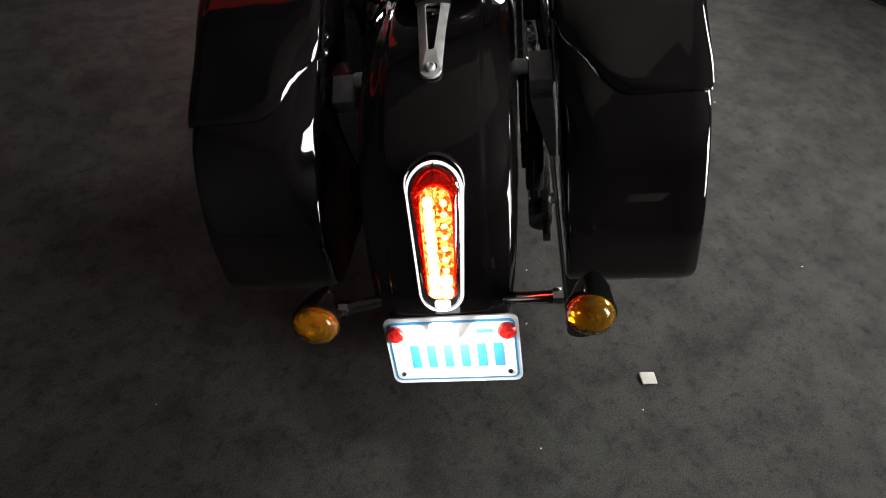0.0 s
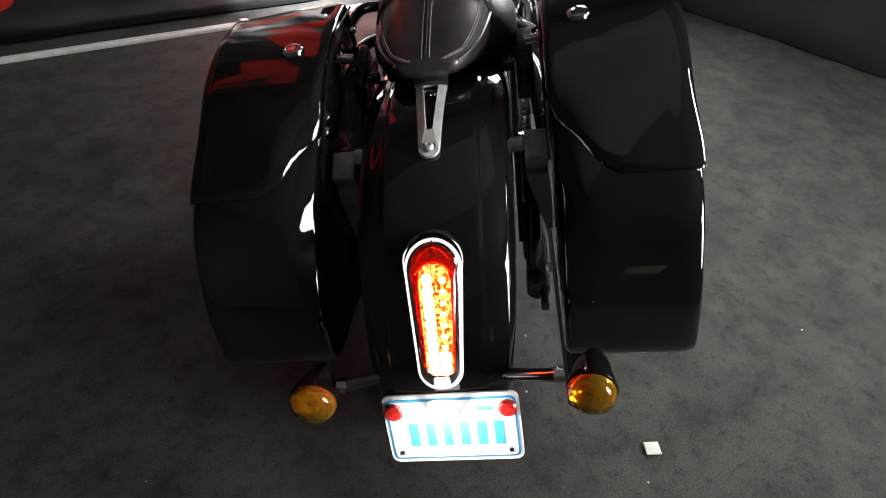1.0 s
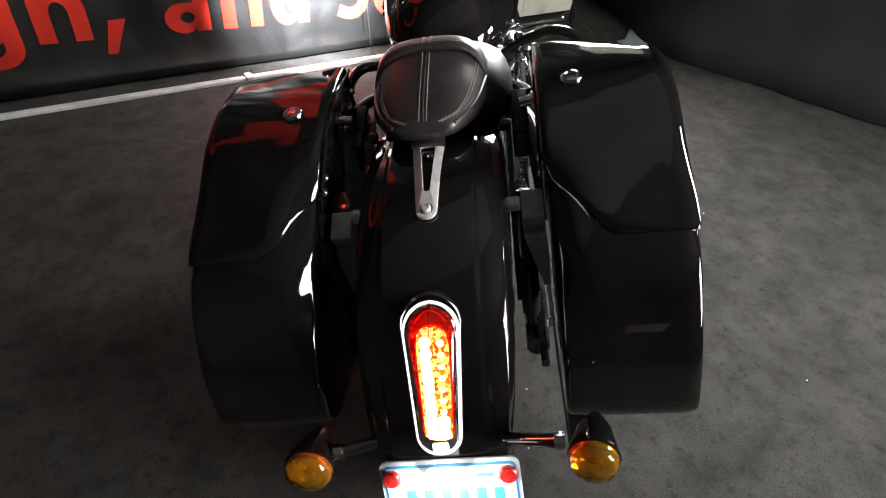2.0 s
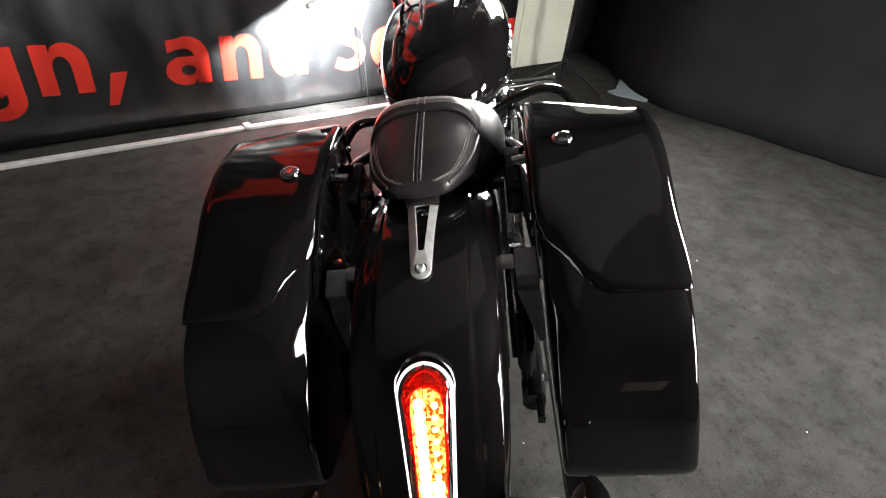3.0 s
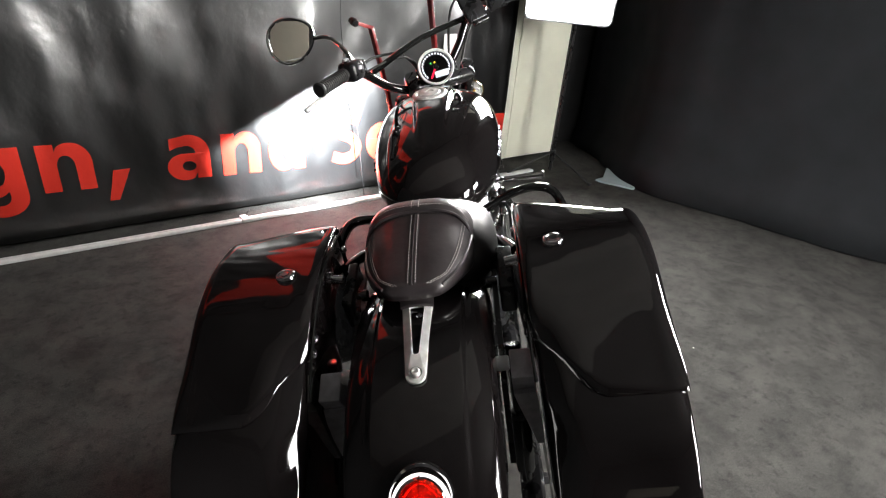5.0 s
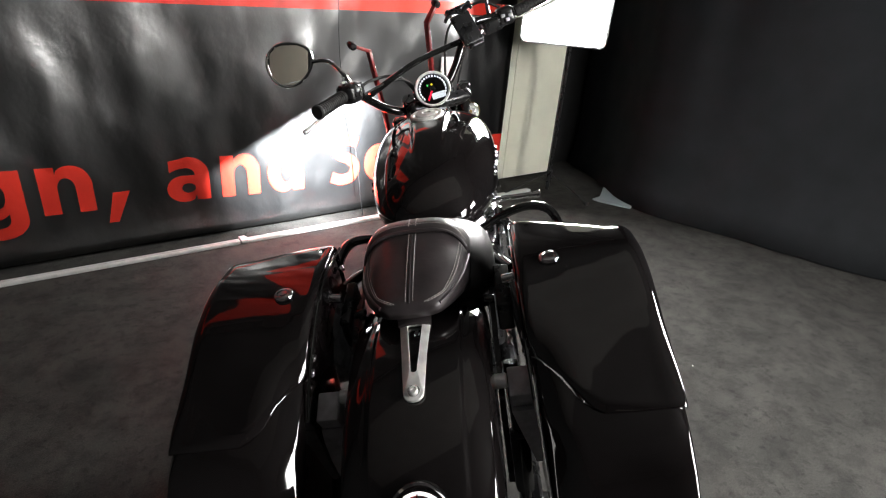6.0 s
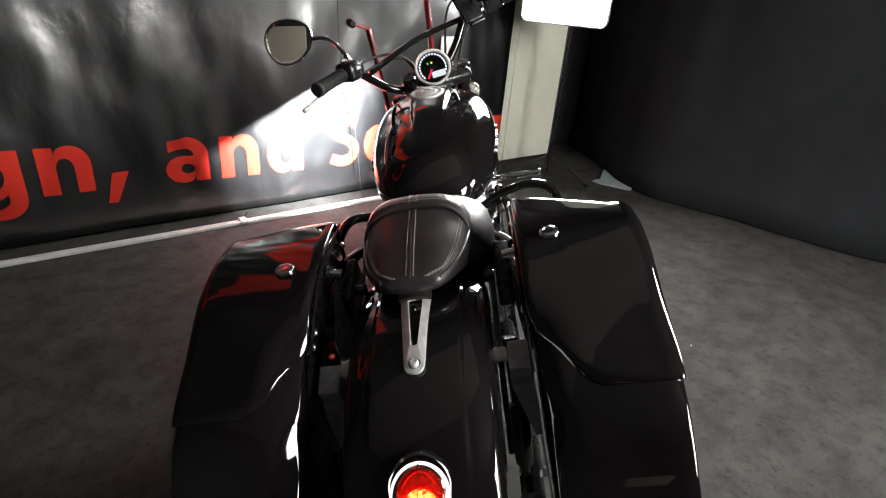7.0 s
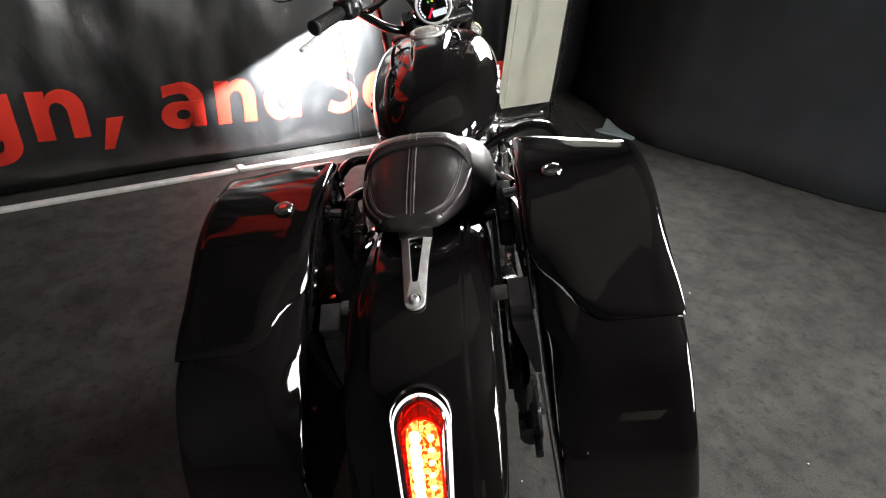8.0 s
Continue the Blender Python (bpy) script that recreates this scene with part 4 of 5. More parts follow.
for side in (-1, 1):
    part("side_piping", tube([seat_z(side * 0.965 * seat_at(y)[0], y, 0.001) for y in np.linspace(0.086, 0.222, 16)], 0.0028, 8, 3), LEATHER, seat)
part("top_band", loft([[seat_z(x, piping_y(x) + a, h) for x in np.linspace(-0.0915, 0.0915, 33)] for a, h in ((0.002, 0.001), (0.0026, 0.005), (0.007, 0.0075), (0.016, 0.009), (0.028, 0.009), (0.042, 0.0075), (0.054, 0.0045), (0.060, 0.001))], closed=False), LEATHER, seat)
part("tab", loft([[on_fender(SX * (1 - k) + u * w, d, h + 0.0035 * (1 - u * u)) for u in np.linspace(-1, 1, 9)] for k, w, d, h in ((0, 0.028, -2.5, 0.026), (0.2, 0.027, -0.8, 0.017), (0.4, 0.0255, 0.6, 0.0105), (0.5, 0.025, 1.8, 0.0085), (0.5, 0.0245, 2.0, 0.005))], closed=False), LEATHER, seat)


rings = []
for y, w, t, b in ((0.178, 0.060, 0.692, 0.660), (0.195, 0.098, 0.716, 0.640), (0.23, 0.114, 0.738, 0.615), (0.28, 0.120, 0.752, 0.600), (0.33, 0.120, 0.748, 0.595), (0.40, 0.114, 0.728, 0.595), (0.46, 0.10, 0.700, 0.600), (0.50, 0.08, 0.68, 0.62)):
    rings.append([(0.003 + w * abs(math.cos(a)) ** 0.85 * (1 if math.cos(a) > 0 else -1), y, (t + b) / 2 + (t - b) / 2 * abs(math.sin(a)) ** 0.85 * (1 if math.sin(a) > 0 else -1)) for a in np.linspace(0, 2 * math.pi, 40, endpoint=False)])
part("seat_skirt", loft(rings), SKIRT, seat, sharp=70)


def stitches(line, step=0.0052, r=0.0007):
    bm = bmesh.new()
    path = smooth_path(line, 12)
    run, last = 0.0, path[0]
    start = path[0]
    for p in path[1:]:
        run += (p - last).length
        last = p
        if run > step:
            d = p - start
            tube([start + d * 0.12, start + d * 0.85], r, 5, 1, bm, straight=True)
            start, run = p, 0.0
    return bm


for side in (-1, 1):
    part("stitching", stitches([seat_z(side * 0.0055, y, 0.0008) for y in np.linspace(0.086, 0.236, 14)]), THREAD, seat)
    for share in (0.83, 0.87):
        edge = [(0.022 + 0.10 * (share - 0.83), 0.084), (0.034 + 0.10 * (share - 0.83), 0.090)] + [(share * seat_at(y)[0], y) for y in (0.102, 0.116, 0.135, 0.16, 0.19, 0.212, 0.226)]
        part("stitching", stitches([seat_z(side * x, y, 0.0008) for x, y in edge]), THREAD, seat)
part("stitching", stitches([seat_z(x, piping_y(x) + 0.013, 0.0088) for x in np.linspace(-0.086, 0.086, 22)]), THREAD, seat)
for side in (-1, 1):
    part("stitching", stitches([seat_z(side * 0.006, piping_y(0) + a, h) for a, h in ((0.007, 0.0080), (0.016, 0.0096), (0.028, 0.0096), (0.042, 0.0081), (0.052, 0.0055))]), THREAD, seat)
part("centre_seam", tube([seat_z(0, y, 0.0002) for y in np.linspace(0.084, 0.236, 14)], 0.0016, 6, 2), LEATHER, seat)

# steel seat bracket with its slot, on the fender
STRAP_OUT = rounded([(-0.0275, -0.02, 0.002), (0.0195, -0.02, 0.002), (0.0138, 0.130, 0.0120), (-0.0122, 0.130, 0.0120)], 9)
STRAP_IN = rounded([(-0.0145, -0.008, 0.004), (0.0075, -0.008, 0.004), (0.0040, 0.087, 0.0038), (-0.0044, 0.087, 0.0038)], 9)


def strap_ring(grow, lift, slot):
    line = STRAP_IN if slot else STRAP_OUT
    deg = math.degrees(1 / R_F)
    return [on_fender((a + b * grow).x, (a + b * grow).y * deg + 2.5, lift) for a, b in zip(line, normals2(line))]


strap = part("seat_bracket", loft([strap_ring(0, 0.002, True), strap_ring(0, 0.0062, True), strap_ring(0.0006, 0.0068, True), strap_ring(-0.0006, 0.0068, False), strap_ring(0, 0.0062, False), strap_ring(0, 0.002, False)], cap=False), STEEL, bike, "polished steel seat bracket with a long slot")
c = on_fender(0.001, 20.3, 0.0068)
d = (on_fender(0.001, 20.3, 1) - c).normalized()
part("washer", lathe([(0.0, 0), (0.0085, 0), (0.0085, 0.0016), (0, 0.0016)], c, d, 24), CHROME, strap)
part("screw", lathe([(0.0062, 0.0016), (0.006, 0.005), (0.005, 0.0062), (0.0035, 0.0062), (0.003, 0.003), (0, 0.003)], c, d, 20), STEEL, strap)

# ------------------------------------------------ tank
TY = [0.492, 0.505, 0.53, 0.57, 0.63, 0.70, 0.77, 0.85, 0.92, 0.98, 1.03, 1.06, 1.07]
TW = [0.045, 0.072, 0.097, 0.119, 0.137, 0.150, 0.157, 0.159, 0.156, 0.147, 0.128, 0.098, 0.055]
TT = [0.690, 0.710, 0.734, 0.759, 0.781, 0.798, 0.809, 0.817, 0.819, 0.814, 0.801, 0.783, 0.758]
TB = [0.660, 0.645, 0.630, 0.618, 0.605, 0.600, 0.600, 0.605, 0.612, 0.625, 0.645, 0.675, 0.70]


TANK = np.array([tuple(v) for v in smooth_path(list(zip(TY, TW, TT, TB)), 8)])


def tank_point(y, a):
    w, t, b = (float(np.interp(y, TANK[:, 0], TANK[:, k])) for k in (1, 2, 3))
    mid = b + (t - b) * 0.45
    c, s = math.cos(a), math.sin(a)
    f = min(1, max(0, (y - 0.62) / 0.28))
    n = 2.2 + 0.4 * f * f * (3 - 2 * f)
    x = w * abs(c) ** (2 / n) * (1 if c > 0 else -1)
    z = mid + (t - mid if s > 0 else mid - b) * abs(s) ** (2 / n) * (1 if s > 0 else -1)
    half = 0.036 + 0.012 * min(1, max(0, (y - 0.72) / 0.16))
    rise = min(1, max(0, (y - 0.64) / 0.14))
    k = 1 / (1 + (abs(x) / half) ** 28) * rise * rise * (3 - 2 * rise) if s > 0 else 0
    return Vector((1.015 * x - 0.005, y, z + 0.011 * k))


rings = [[tank_point(v, a) for a in np.linspace(0, 2 * math.pi, 240, endpoint=False)] for v in TANK[:, 0]]
tank = part("fuel_tank", loft(rings), PAINT, bike, "glossy black teardrop fuel tank", sharp=60)
part("filler_cap", lathe([(0.045, -0.006), (0.045, 0.003), (0.042, 0.006), (0.036, 0.006), (0.033, 0.003), (0.030, 0.003), (0.027, 0.007), (0.012, 0.009), (0.010, 0.006), (0, 0.006)], (-0.012, 0.872, 0.829), (0, -0.10, 1), 36), STEEL, tank, "round chrome filler cap")
for sx in (-1, 1):
    for i in range(6):
        y = 0.70 + i * 0.03
        p = tank_point(y, 0.10 if sx > 0 else math.pi - 0.10)
        part("badge_letter", rbox(p, (0.006, 0.017, 0.010 + 0.008 * (i % 2)), 0.002), CHROME, tank)
part("tank_bracket", rbox((0.0, 0.505, 0.668), (0.10, 0.03, 0.02), 0.004), BLACK, tank)
part("steering_cap", lathe([(0.022, -0.03), (0.022, 0.006), (0.018, 0.010), (0.016, 0.010), (0.015, 0.006), (0, 0.006)], (-0.108, 1.03, 0.788), (0, -0.25, 1), 24), BARBLACK, bike)
part("fork_cap", lathe([(0.016, 0.0), (0.014, 0.008), (0, 0.010)], (-0.108, 1.0285, 0.7945), (0, -0.25, 1), 20), CHROME, bike)

# ------------------------------------------------ handlebar, turned to the left
bar_pts = [(-0.272, 0.808, 0.893), (-0.226, 0.915, 0.905), (-0.205, 0.975, 0.896), (-0.178, 1.045, 0.856), (-0.140, 1.09, 0.818), (-0.082, 1.13, 0.794), (-0.025, 1.152, 0.806), (0.030, 1.172, 0.845),
           (0.068, 1.196, 0.895), (0.092, 1.215, 0.945), (0.118, 1.24, 1.000), (0.165, 1.275, 1.012), (0.27, 1.308, 1.016), (0.392, 1.329, 1.053)]
bar = part("handlebar", tube(bar_pts, 0.0125, 14), BARBLACK, bike, "gloss black handlebar with a cross bar")
part("cross_bar", tube([(-0.178, 1.03, 0.878), (-0.045, 1.118, 0.936), (0.098, 1.222, 0.966)], 0.0085, 10), BARBLACK, bar)


def grip(a, b, name):
    a, b = Vector(a), Vector(b)
    d, n = (b - a).normalized(), (b - a).length
    prof = [(0.0, 0), (0.016, 0)]
    k = 13
    for i in range(k):
        h0, h1 = n * (0.06 + 0.84 * i / k), n * (0.06 + 0.84 * (i + 0.6) / k)
        prof += [(0.0175, h0), (0.0175, h1), (0.016, h1 + 0.0012), (0.016, n * (0.06 + 0.84 * (i + 1) / k) - 0.001)]
    prof += [(0.019, n * 0.93), (0.019, n - 0.003), (0.016, n), (0, n)]
    return part(name, lathe(prof, a, d, 20), RUBBER, bike, "ribbed black rubber grip")


grip((-0.229, 0.908, 0.904), (-0.277, 0.797, 0.892), "grip")
grip((0.274, 1.309, 1.017), (0.402, 1.331, 1.056), "grip")


def switch_box(at, d, buttons):
    d = Vector(d).normalized()
    rot = d.to_track_quat("X", "Z").to_matrix().to_4x4()
    s = part("switch_box", rbox(at, (0.056, 0.056, 0.052), 0.013, rot), BLACK, bike, "black handlebar switch box")
    for k, (u, v, w, m) in enumerate(buttons):
        p = Vector(at) + rot @ Vector((u, v, w))
        part("button", rbox(p, (0.013, 0.010, 0.010), 0.002, rot), m, s)
    part("clamp", rbox(Vector(at) + rot @ Vector((0.04, 0, 0)), (0.022, 0.036, 0.036), 0.006, rot), BLACK, s)
    return s


switch_box((-0.216, 0.938, 0.906), (0.39, 0.92, 0.06), ((0, 0.014, 0.027, GREYPLASTIC), (0.014, 0.0, 0.027, GREYPLASTIC), (-0.012, 0.0, 0.024, BLACK), (0.0, -0.028, 0.008, GREYPLASTIC), (0.008, -0.028, -0.006, RUBBER)))
switch_box((0.240, 1.300, 1.011), (-0.97, -0.16, -0.16), ((0, 0.0, 0.028, REDPLASTIC), (0.012, 0.028, 0.004, GREYPLASTIC), (-0.012, 0.028, 0.0, GREYPLASTIC), (0.0, 0.028, -0.010, GREYPLASTIC)))


def lever(pts, name="lever"):
    ob = part(name, tube(pts, [0.007, 0.006, 0.005, 0.005, 0.007], 8), STEEL, bike, "steel hand lever")
    part("ball_end", lathe([(0, -0.008), (0.006, -0.005), (0.008, 0), (0.006, 0.005), (0, 0.008)], pts[-1], (0, 0, 1), 10), STEEL, ob)


lever([(-0.245, 0.975, 0.895), (-0.275, 0.945, 0.872), (-0.305, 0.88, 0.855), (-0.328, 0.83, 0.842)])
lever([(0.235, 1.345, 1.005), (0.29, 1.36, 1.000), (0.35, 1.365, 1.012), (0.415, 1.372, 1.030)])
res = part("brake_reservoir", rbox((0.196, 1.288, 0.992), (0.062, 0.036, 0.040), 0.007, pose(0, 0, 0, 20, -14, 12)), BLACK, bike, "black brake fluid reservoir on the bar")
part("reservoir_lid", rbox((0.194, 1.283, 1.014), (0.056, 0.032, 0.006), 0.002, pose(0, 0, 0, 20, -14, 12)), BARBLACK, res)
for k in (-1, 1):
    part("screw", lathe([(0.003, 0), (0.003, 0.002), (0, 0.0026)], (0.194 + 0.021 * k, 1.279, 1.018 + 0.005 * k), (0, -0.3, 1), 10), STEEL, res)
part("hose_union", lathe([(0, -0.012), (0.007, -0.012), (0.008, 0.0), (0.006, 0.010), (0, 0.012)], (0.158, 1.268, 0.975), (0.5, 0.2, 0.8), 14), CHROME, res)

# left mirror
MC, MD = Vector((-0.362, 0.955, 1.001)), Vector((0.275, -0.95, 0.085)).normalized()
MU = (Vector((0, 0, 1)) - MD * MD.z).normalized()
MR = MU.cross(MD)


def mirror_ring(k, depth):
    return [MC + MD * depth + k * (MR * (0.061 * math.cos(a) + 0.006 * math.sin(a)) + MU * (0.056 * math.sin(a) * (1 - 0.12 * math.cos(a)) + 0.006 * math.cos(a) ** 2)) for a in np.linspace(0, 2 * math.pi, 48, endpoint=False)]


mir = part("mirror", loft([mirror_ring(k, d) for k, d in ((0.1, -0.032), (0.55, -0.028), (0.85, -0.016), (1.0, -0.002), (1.0, 0.002), (0.965, 0.003), (0.93, 0.0005))]), CHROME, bike, "chrome rear view mirror")
part("mirror_rim", tube([*mirror_ring(0.985, 0.0015), mirror_ring(0.985, 0.0015)[0]], 0.0042, 10, 1, straight=True), CHROME, mir)
part("mirror_glass", loft([mirror_ring(0.955, 0.0022), mirror_ring(0.95, 0.0026)]), MIRROR, mir)
part("mirror_print", loft([[MC + MD * 0.0032 + MR * x + MU * z for x, z in ((-0.03, -0.047 - h), (0.03, -0.045 - h), (0.03, -0.0435 - h), (-0.03, -0.0455 - h))] for h in (0, 0.0001)]), GREYPLASTIC, mir)
part("mirror_stem", tube([(-0.212, 0.948, 0.925), (-0.225, 0.955, 0.955), (-0.250, 0.965, 0.985), (-0.275, 0.968, 0.997), (-0.305, 0.962, 0.999)], [0.008, 0.006, 0.0055, 0.005, 0.005], 10), CHROME, mir)
part("right_mirror_stem", tube([(0.190, 1.30, 1.020), (0.188, 1.30, 1.05), (0.187, 1.305, 1.09), (0.20, 1.31, 1.14), (0.25, 1.32, 1.18)], 0.0055, 10), CHROME, bike)

# phone mount
PM = Matrix.Translation((0.118, 1.20, 0.999)) @ pose(0, 0, 0, 62, -6, 24) @ pose(0, 0, 0, 0, 0, 7)
mount = part("phone_mount", rbox((0, 0, 0), (0.066, 0.100, 0.014), 0.006), BLACK, bike, "black phone holder clamped on the bar")
for bm_, nm in ((lathe([(0.018, 0.007), (0.018, 0.0082), (0.016, 0.0082), (0.016, 0.007)], (0, 0, 0), (0, 0, 1), 24), "ring"),
                (rbox((0, 0.062, 0.008), (0.078, 0.014, 0.018), 0.005), "jaw"), (rbox((-0.034, 0.058, 0.012), (0.012, 0.024, 0.022), 0.004, pose(0, 0, 0, 0, 0, 30)), "claw"),
                (rbox((0.034, 0.060, 0.012), (0.012, 0.020, 0.022), 0.004, pose(0, 0, 0, 0, 0, -30)), "claw"), (rbox((0, -0.056, 0.006), (0.05, 0.012, 0.016), 0.004), "jaw")):
    part(nm, bm_, BLACK, mount)
mount.matrix_basis = PM
for pts in ([(0.112, 1.185, 1.046), (0.088, 1.183, 1.052), (0.068, 1.181, 1.042), (0.056, 1.180, 1.026)], [(0.112, 1.185, 1.046), (0.122, 1.183, 1.060), (0.134, 1.181, 1.064), (0.140, 1.180, 1.054)]):
    hook = part("hook", tube([PM.inverted() @ Vector(p) for p in pts], [0.007, 0.0075, 0.006, 0.005], 10, 6), BLACK, mount)
part("mount_ball", tube([(0.125, 1.215, 1.0), (0.14, 1.26, 1.012)], 0.012, 10, 2, straight=True), BLACK, bike)

# gauge
GC, GD = Vector((-0.004, 1.100, 0.855)), Vector((0.10, -0.88, 0.42)).normalized()
GU = (Vector((-0.12, 0, 1)) - GD * GD.dot(Vector((-0.12, 0, 1)))).normalized()
GR = GU.cross(GD)
gauge = part("speedometer", lathe([(0.0, -0.05), (0.035, -0.048), (0.048, -0.03), (0.051, 0.0), (0.051, 0.008)], GC, GD, 40, cap=False), BARBLACK, bike, "round speedometer with chrome rim")
part("gauge_rim", lathe([(0.052, 0.002), (0.0535, 0.008), (0.051, 0.012), (0.0468, 0.011), (0.045, 0.006)], GC, GD, 48, cap=False), STEEL, gauge)
part("gauge_face", lathe([(0.0468, 0.003), (0.0468, 0.0045), (0, 0.0045)], GC, GD, 40), DIAL, gauge)
for i in range(21):
    a = radians(215 - i * 12.6)
    part("mark", rbox(GC + GD * 0.0055 + (GR * math.cos(a) + GU * math.sin(a)) * 0.039, (0.0045, 0.0060, 0.001), 0, Matrix((GR, GU, GD)).transposed().to_4x4()), DIALGLOW, gauge)
GM = Matrix((GR, GU, GD)).transposed().to_4x4()
part("display", rbox(GC + GD * 0.0056 + GR * 0.012 - GU * 0.022, (0.040, 0.018, 0.001), 0, GM), LCD, gauge, "lit display window")
part("needle", rbox(GC + GD * 0.008 - GR * 0.010 - GU * 0.014, (0.0055, 0.038, 0.0015), 0, GM @ pose(0, 0, 0, 0, 0, -35)), NEEDLE, gauge)
part("pivot", lathe([(0.008, 0.005), (0.007, 0.011), (0, 0.012)], GC, GD, 16), DIAL, gauge)
for k, c in ((-0.008, (0.9, 0.65, 0.05)), (-0.020, (0.1, 0.6, 0.15))):
    part("tell_tale", rbox(GC + GD * 0.0056 + GR * (k + 0.008) + GU * 0.014, (0.005, 0.005, 0.001), 0, GM), glow("tell_tale", c, 0.9), gauge)
part("gauge_glass", lathe([(0.0458, 0.0095), (0.03, 0.0105), (0, 0.011)], GC, GD, 32), CLEARLENS, gauge)

# bar clamps, risers, triple clamp and cables
for p in ((-0.060, 1.140, 0.796), (0.030, 1.174, 0.842)):
    part("bar_clamp", rbox(p, (0.036, 0.042, 0.044), 0.008, pose(0, 0, 0, -20, 0, 35)), BLACK, bike)
part("triple_clamp", rbox((0.0, 1.165, 0.800), (0.22, 0.07, 0.035), 0.012, pose(0, 0, 0, -25, 0, 35)), BLACK, bike)
for pts, r in (([(-0.21, 0.965, 0.90), (-0.17, 1.05, 0.915), (-0.10, 1.13, 0.90), (-0.06, 1.19, 0.82), (-0.05, 1.20, 0.70)], 0.004),
               ([(-0.20, 0.98, 0.885), (-0.13, 1.06, 0.90), (-0.075, 1.10, 0.89), (-0.05, 1.13, 0.83), (-0.02, 1.12, 0.74)], 0.0035),
               ([(0.24, 1.33, 1.03), (0.16, 1.33, 1.06), (0.06, 1.30, 1.00), (0.03, 1.25, 0.86), (0.02, 1.22, 0.74)], 0.004),
               ([(0.20, 1.30, 1.01), (0.12, 1.29, 0.95), (0.075, 1.25, 0.86), (0.05, 1.22, 0.76)], 0.0035)):
    part("control_cable", tube(pts, r, 8), RUBBER, bike)

# fork, front wheel, headlamp
ST_DIR = Vector((0, 0.485, -0.875))
TURN_L = pose(0, 0, 0, 0, 0, 33)
AXLE_F = Vector((-0.055, 1.64, 0.325))
for sx in (-1, 1):
    off = TURN_L @ Vector((sx * 0.10, 0, 0))
    top = Vector((0, 1.175, 0.83)) + off
    fk = part("fork_leg", tube([top, top.lerp(AXLE_F + off, 0.5), AXLE_F + off], [0.021, 0.021, 0.027], 14, 2, straight=True), BARBLACK, bike, "black front fork leg")
    part("fork_cap", lathe([(0.021, 0), (0.019, 0.008), (0, 0.010)], top, -ST_DIR, 16), CHROME, fk)
wheel(AXLE_F, 0.325, 0.125, "front_wheel", "black rubber front tyre on a black wheel", TURN_L)
rings = []
for s in np.linspace(-60, 75, 28):
    a = radians(s)
    ring = []
    for u in np.linspace(-1, 1, 17):
        r = 0.350 - 0.05 * abs(u) ** 3
        ring.append(AXLE_F + TURN_L @ Vector((0.075 * u, -r * math.sin(a), r * math.cos(a))))
    rings.append(ring)
part("front_fender", loft(rings, closed=False), PAINT, bike, "glossy black front fender", solid=0.003)

head = part("headlamp", lathe([(0.0, -0.085), (0.045, -0.08), (0.075, -0.05), (0.088, 0.0), (0.090, 0.03), (0.086, 0.034), (0.084, 0.02), (0.05, -0.03), (0, -0.04)], HEAD, HD, 36), BARBLACK, bike, "round black headlamp, lit")
part("headlamp_rim", lathe([(0.090, 0.028), (0.093, 0.034), (0.089, 0.040), (0.084, 0.036)], HEAD, HD, 36, cap=False), CHROME, head)
# added blocker: its edge lies in the plane of the beam's upper line
shade_n = (BEAM_A - HEAD_W).cross(BEAM_B - HEAD_W).normalized()
shade_n = shade_n if shade_n.z > 0 else -shade_n
shade_f = ((BEAM_A + BEAM_B) / 2 - HEAD_W)
shade_f = (shade_f - shade_n * shade_f.dot(shade_n)).normalized()
shade_s = shade_f.cross(shade_n)
bm = bmesh.new()
loft([[HEAD_W + shade_f * (0.045 * math.cos(a)) * k + shade_s * (0.09 * math.sin(a)) * k + shade_n * h for a in np.linspace(-1.75, 1.75, 25)]
      for k, h in ((1.0, 0.0), (1.0, 0.004), (0.75, 0.030), (0.3, 0.042))], closed=False, bm=bm)
bm.transform(BIKE.inverted())
part("beam_visor", bm, BARBLACK, head, "unseen black visor added to cut off the beam's top", solid=0.002)
part("headlamp_bracket", tube([HEAD - HD * 0.07, (0, 1.24, 0.74)], 0.015, 10, 2, straight=True), BLACK, bike)

turn_signal((0.093, 1.315, 0.728), 1, 0.031, (0.06, 1.31, 0.72), "front_turn_signal", (0.12, -1, 0.12), FRONTLENS)
part("front_stalk", tube([(0.08, 1.315, 0.72), (0.0, 1.27, 0.73)], 0.008, 10, 2, straight=True), BARBLACK, bike)
turn_signal((-0.125, 1.16, 0.655), -1, 0.029, (-0.09, 1.17, 0.655), "front_turn_signal", (0.12, -1, 0.12), FRONTLENS)
part("front_stalk", tube([(-0.11, 1.165, 0.655), (-0.04, 1.22, 0.68)], 0.008, 10, 2, straight=True), BARBLACK, bike)

# frame, engine, exhaust, stand
for sx in (-1, 1):
    part("frame_rail", tube([(sx * 0.06, 1.16, 0.74), (sx * 0.11, 0.95, 0.60), (sx * 0.13, 0.62, 0.58), (sx * 0.11, 0.45, 0.60), (sx * 0.10, 0.30, 0.62)], 0.021, 12), BLACK, bike)
    part("down_tube", tube([(sx * 0.05, 1.20, 0.68), (sx * 0.12, 1.10, 0.35), (sx * 0.13, 0.95, 0.19), (sx * 0.13, 0.55, 0.18), (sx * 0.12, 0.45, 0.30)], 0.02, 10), BLACK, bike)
    pg = part("foot_peg", tube([(sx * 0.13, 1.02, 0.27), (sx * 0.30, 1.00, 0.275)], 0.014, 10, 2, straight=True), RUBBER, bike)
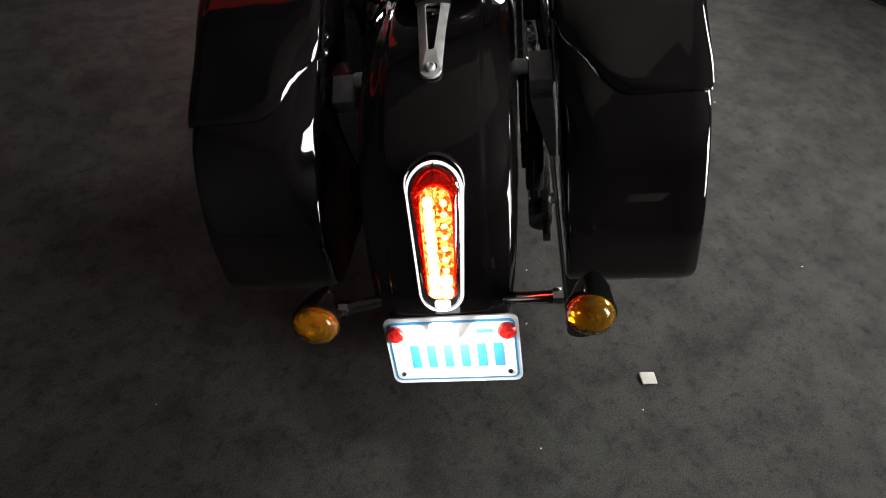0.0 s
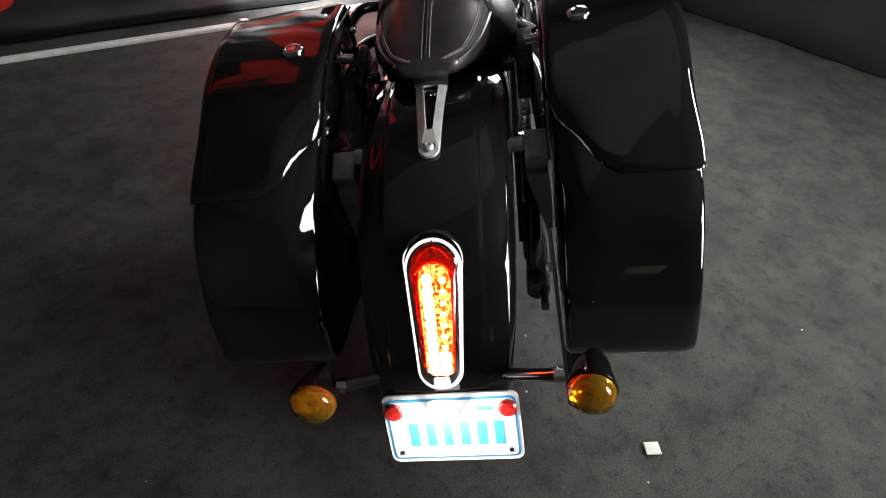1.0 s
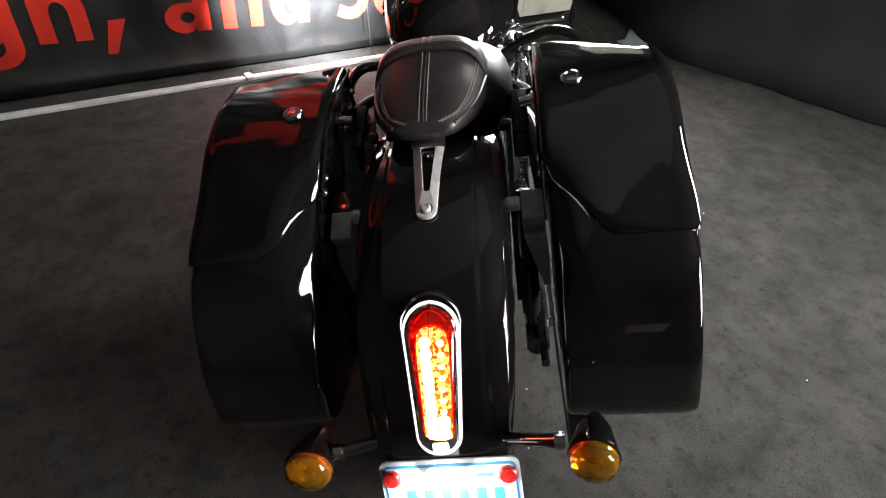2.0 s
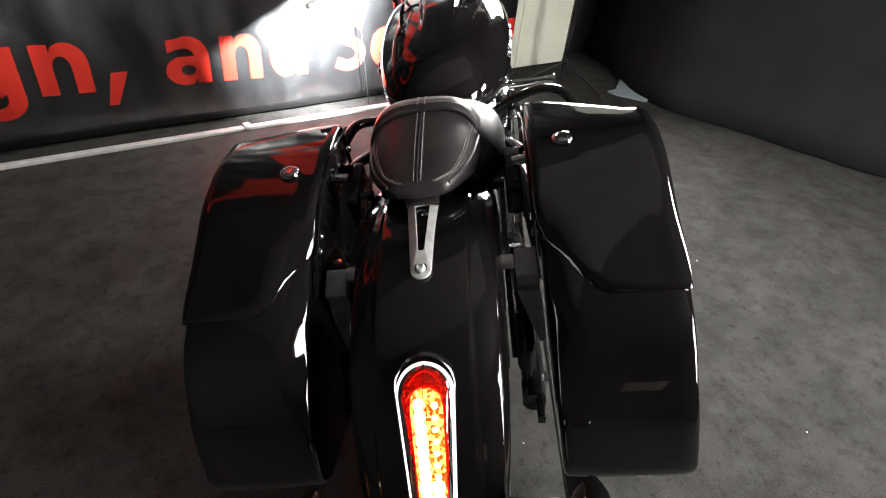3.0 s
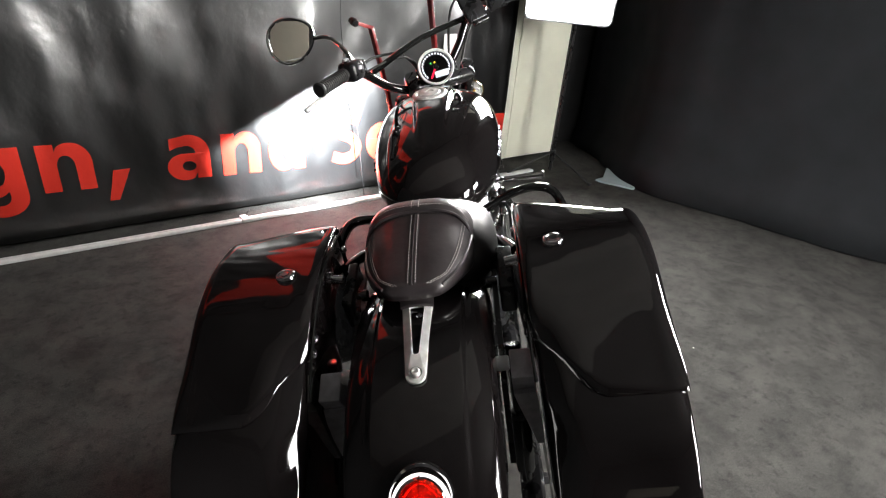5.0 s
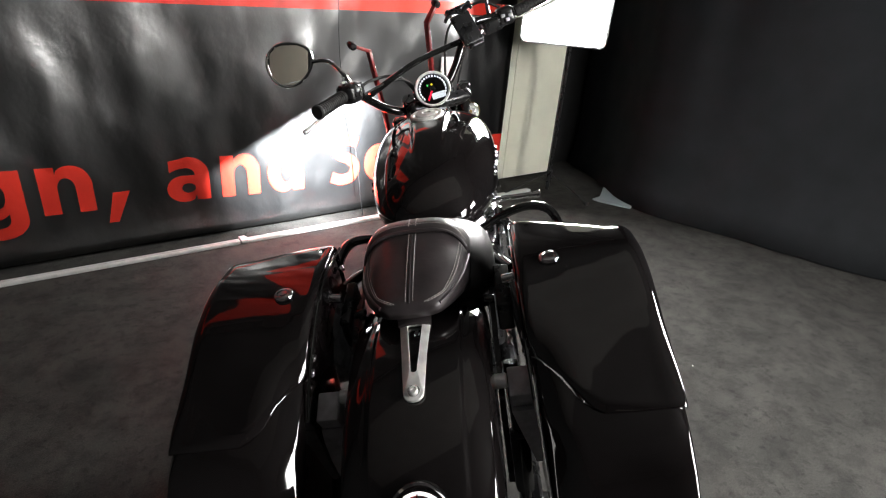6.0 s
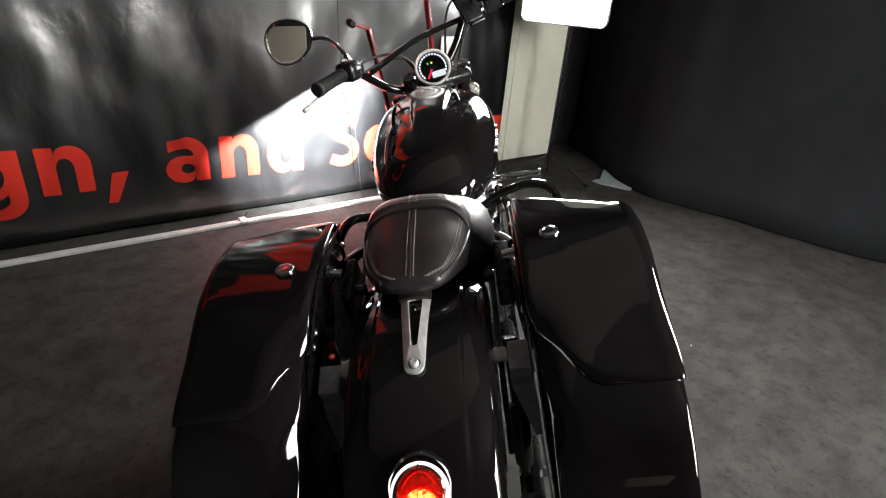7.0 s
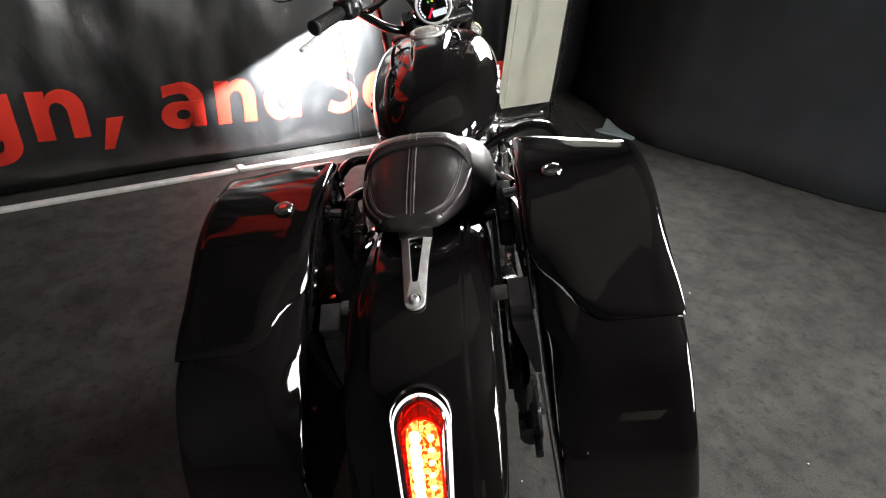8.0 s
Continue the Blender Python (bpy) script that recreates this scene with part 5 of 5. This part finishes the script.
eng = part("engine", rbox((0.0, 0.78, 0.36), (0.25, 0.44, 0.28), 0.05), BLACK, bike, "black and bright metal V-twin engine")
for y, t in ((0.66, -28), (0.92, 28)):
    c = Vector((0.0, y, 0.50))
    ax = Vector((0, math.sin(radians(t)), math.cos(radians(t))))
    part("cylinder", lathe([(0.075, -0.08)] + [(r, -0.07 + 0.014 * i + d) for i in range(11) for r, d in ((0.068, 0), (0.082, 0.003), (0.082, 0.008), (0.068, 0.011))] + [(0.06, 0.10), (0, 0.10)], c, ax, 28), CAST, eng)
cover = part("engine_cover", lathe([(0.10, 0), (0.10, 0.03), (0.085, 0.045), (0.03, 0.05), (0, 0.05)], (0.12, 0.72, 0.36), (1, 0, 0), 32), CHROME, eng)
part("side_cover", rbox((0.142, 0.55, 0.60), (0.020, 0.09, 0.12), 0.008, pose(0, 0, 0, 20, 0, 0)), CHROME, bike, "bright metal side cover")
for k, (y0, z0) in enumerate(((0.62, 0.50), (0.98, 0.50))):
    part("exhaust_pipe", tube([(0.06, y0, z0), (0.15, y0 + 0.02, z0 - 0.06), (0.185, y0 - 0.05, 0.27), (0.19, 0.45, 0.235 - 0.06 * k), (0.195, 0.15, 0.235 - 0.06 * k), (0.20, -0.12, 0.24 - 0.06 * k)], 0.026, 14), BARBLACK, bike, "black exhaust pipe")
part("brake_hose", tube([(0.12, 0.62, 0.62), (0.16, 0.66, 0.585), (0.205, 0.655, 0.565), (0.245, 0.60, 0.54), (0.255, 0.53, 0.50)], 0.008, 10), BARBLACK, bike)
part("side_stand", tube([(-0.12, 0.62, 0.18), (-0.20, 0.60, 0.10), (-0.285, 0.585, -0.062)], [0.012, 0.011, 0.010], 10), BLACK, bike, "black side stand")
part("stand_foot", rbox((-0.290, 0.585, -0.064), (0.05, 0.03, 0.006), 0.002, pose(0, 0, 0, 0, 13.25, 0)), BLACK, bike)

peg = part("chrome_rod", tube([(0.12, 0.752, 0.616), (0.248, 0.75, 0.616)], 0.0075, 12, 2, straight=True), CHROME, bike, "short chrome rod beside the engine")
part("rod_end", lathe([(0, -0.004), (0.010, -0.004), (0.011, 0.0), (0.010, 0.004), (0, 0.004)], (0.249, 0.75, 0.616), (1, 0, 0), 14), CHROME, peg)
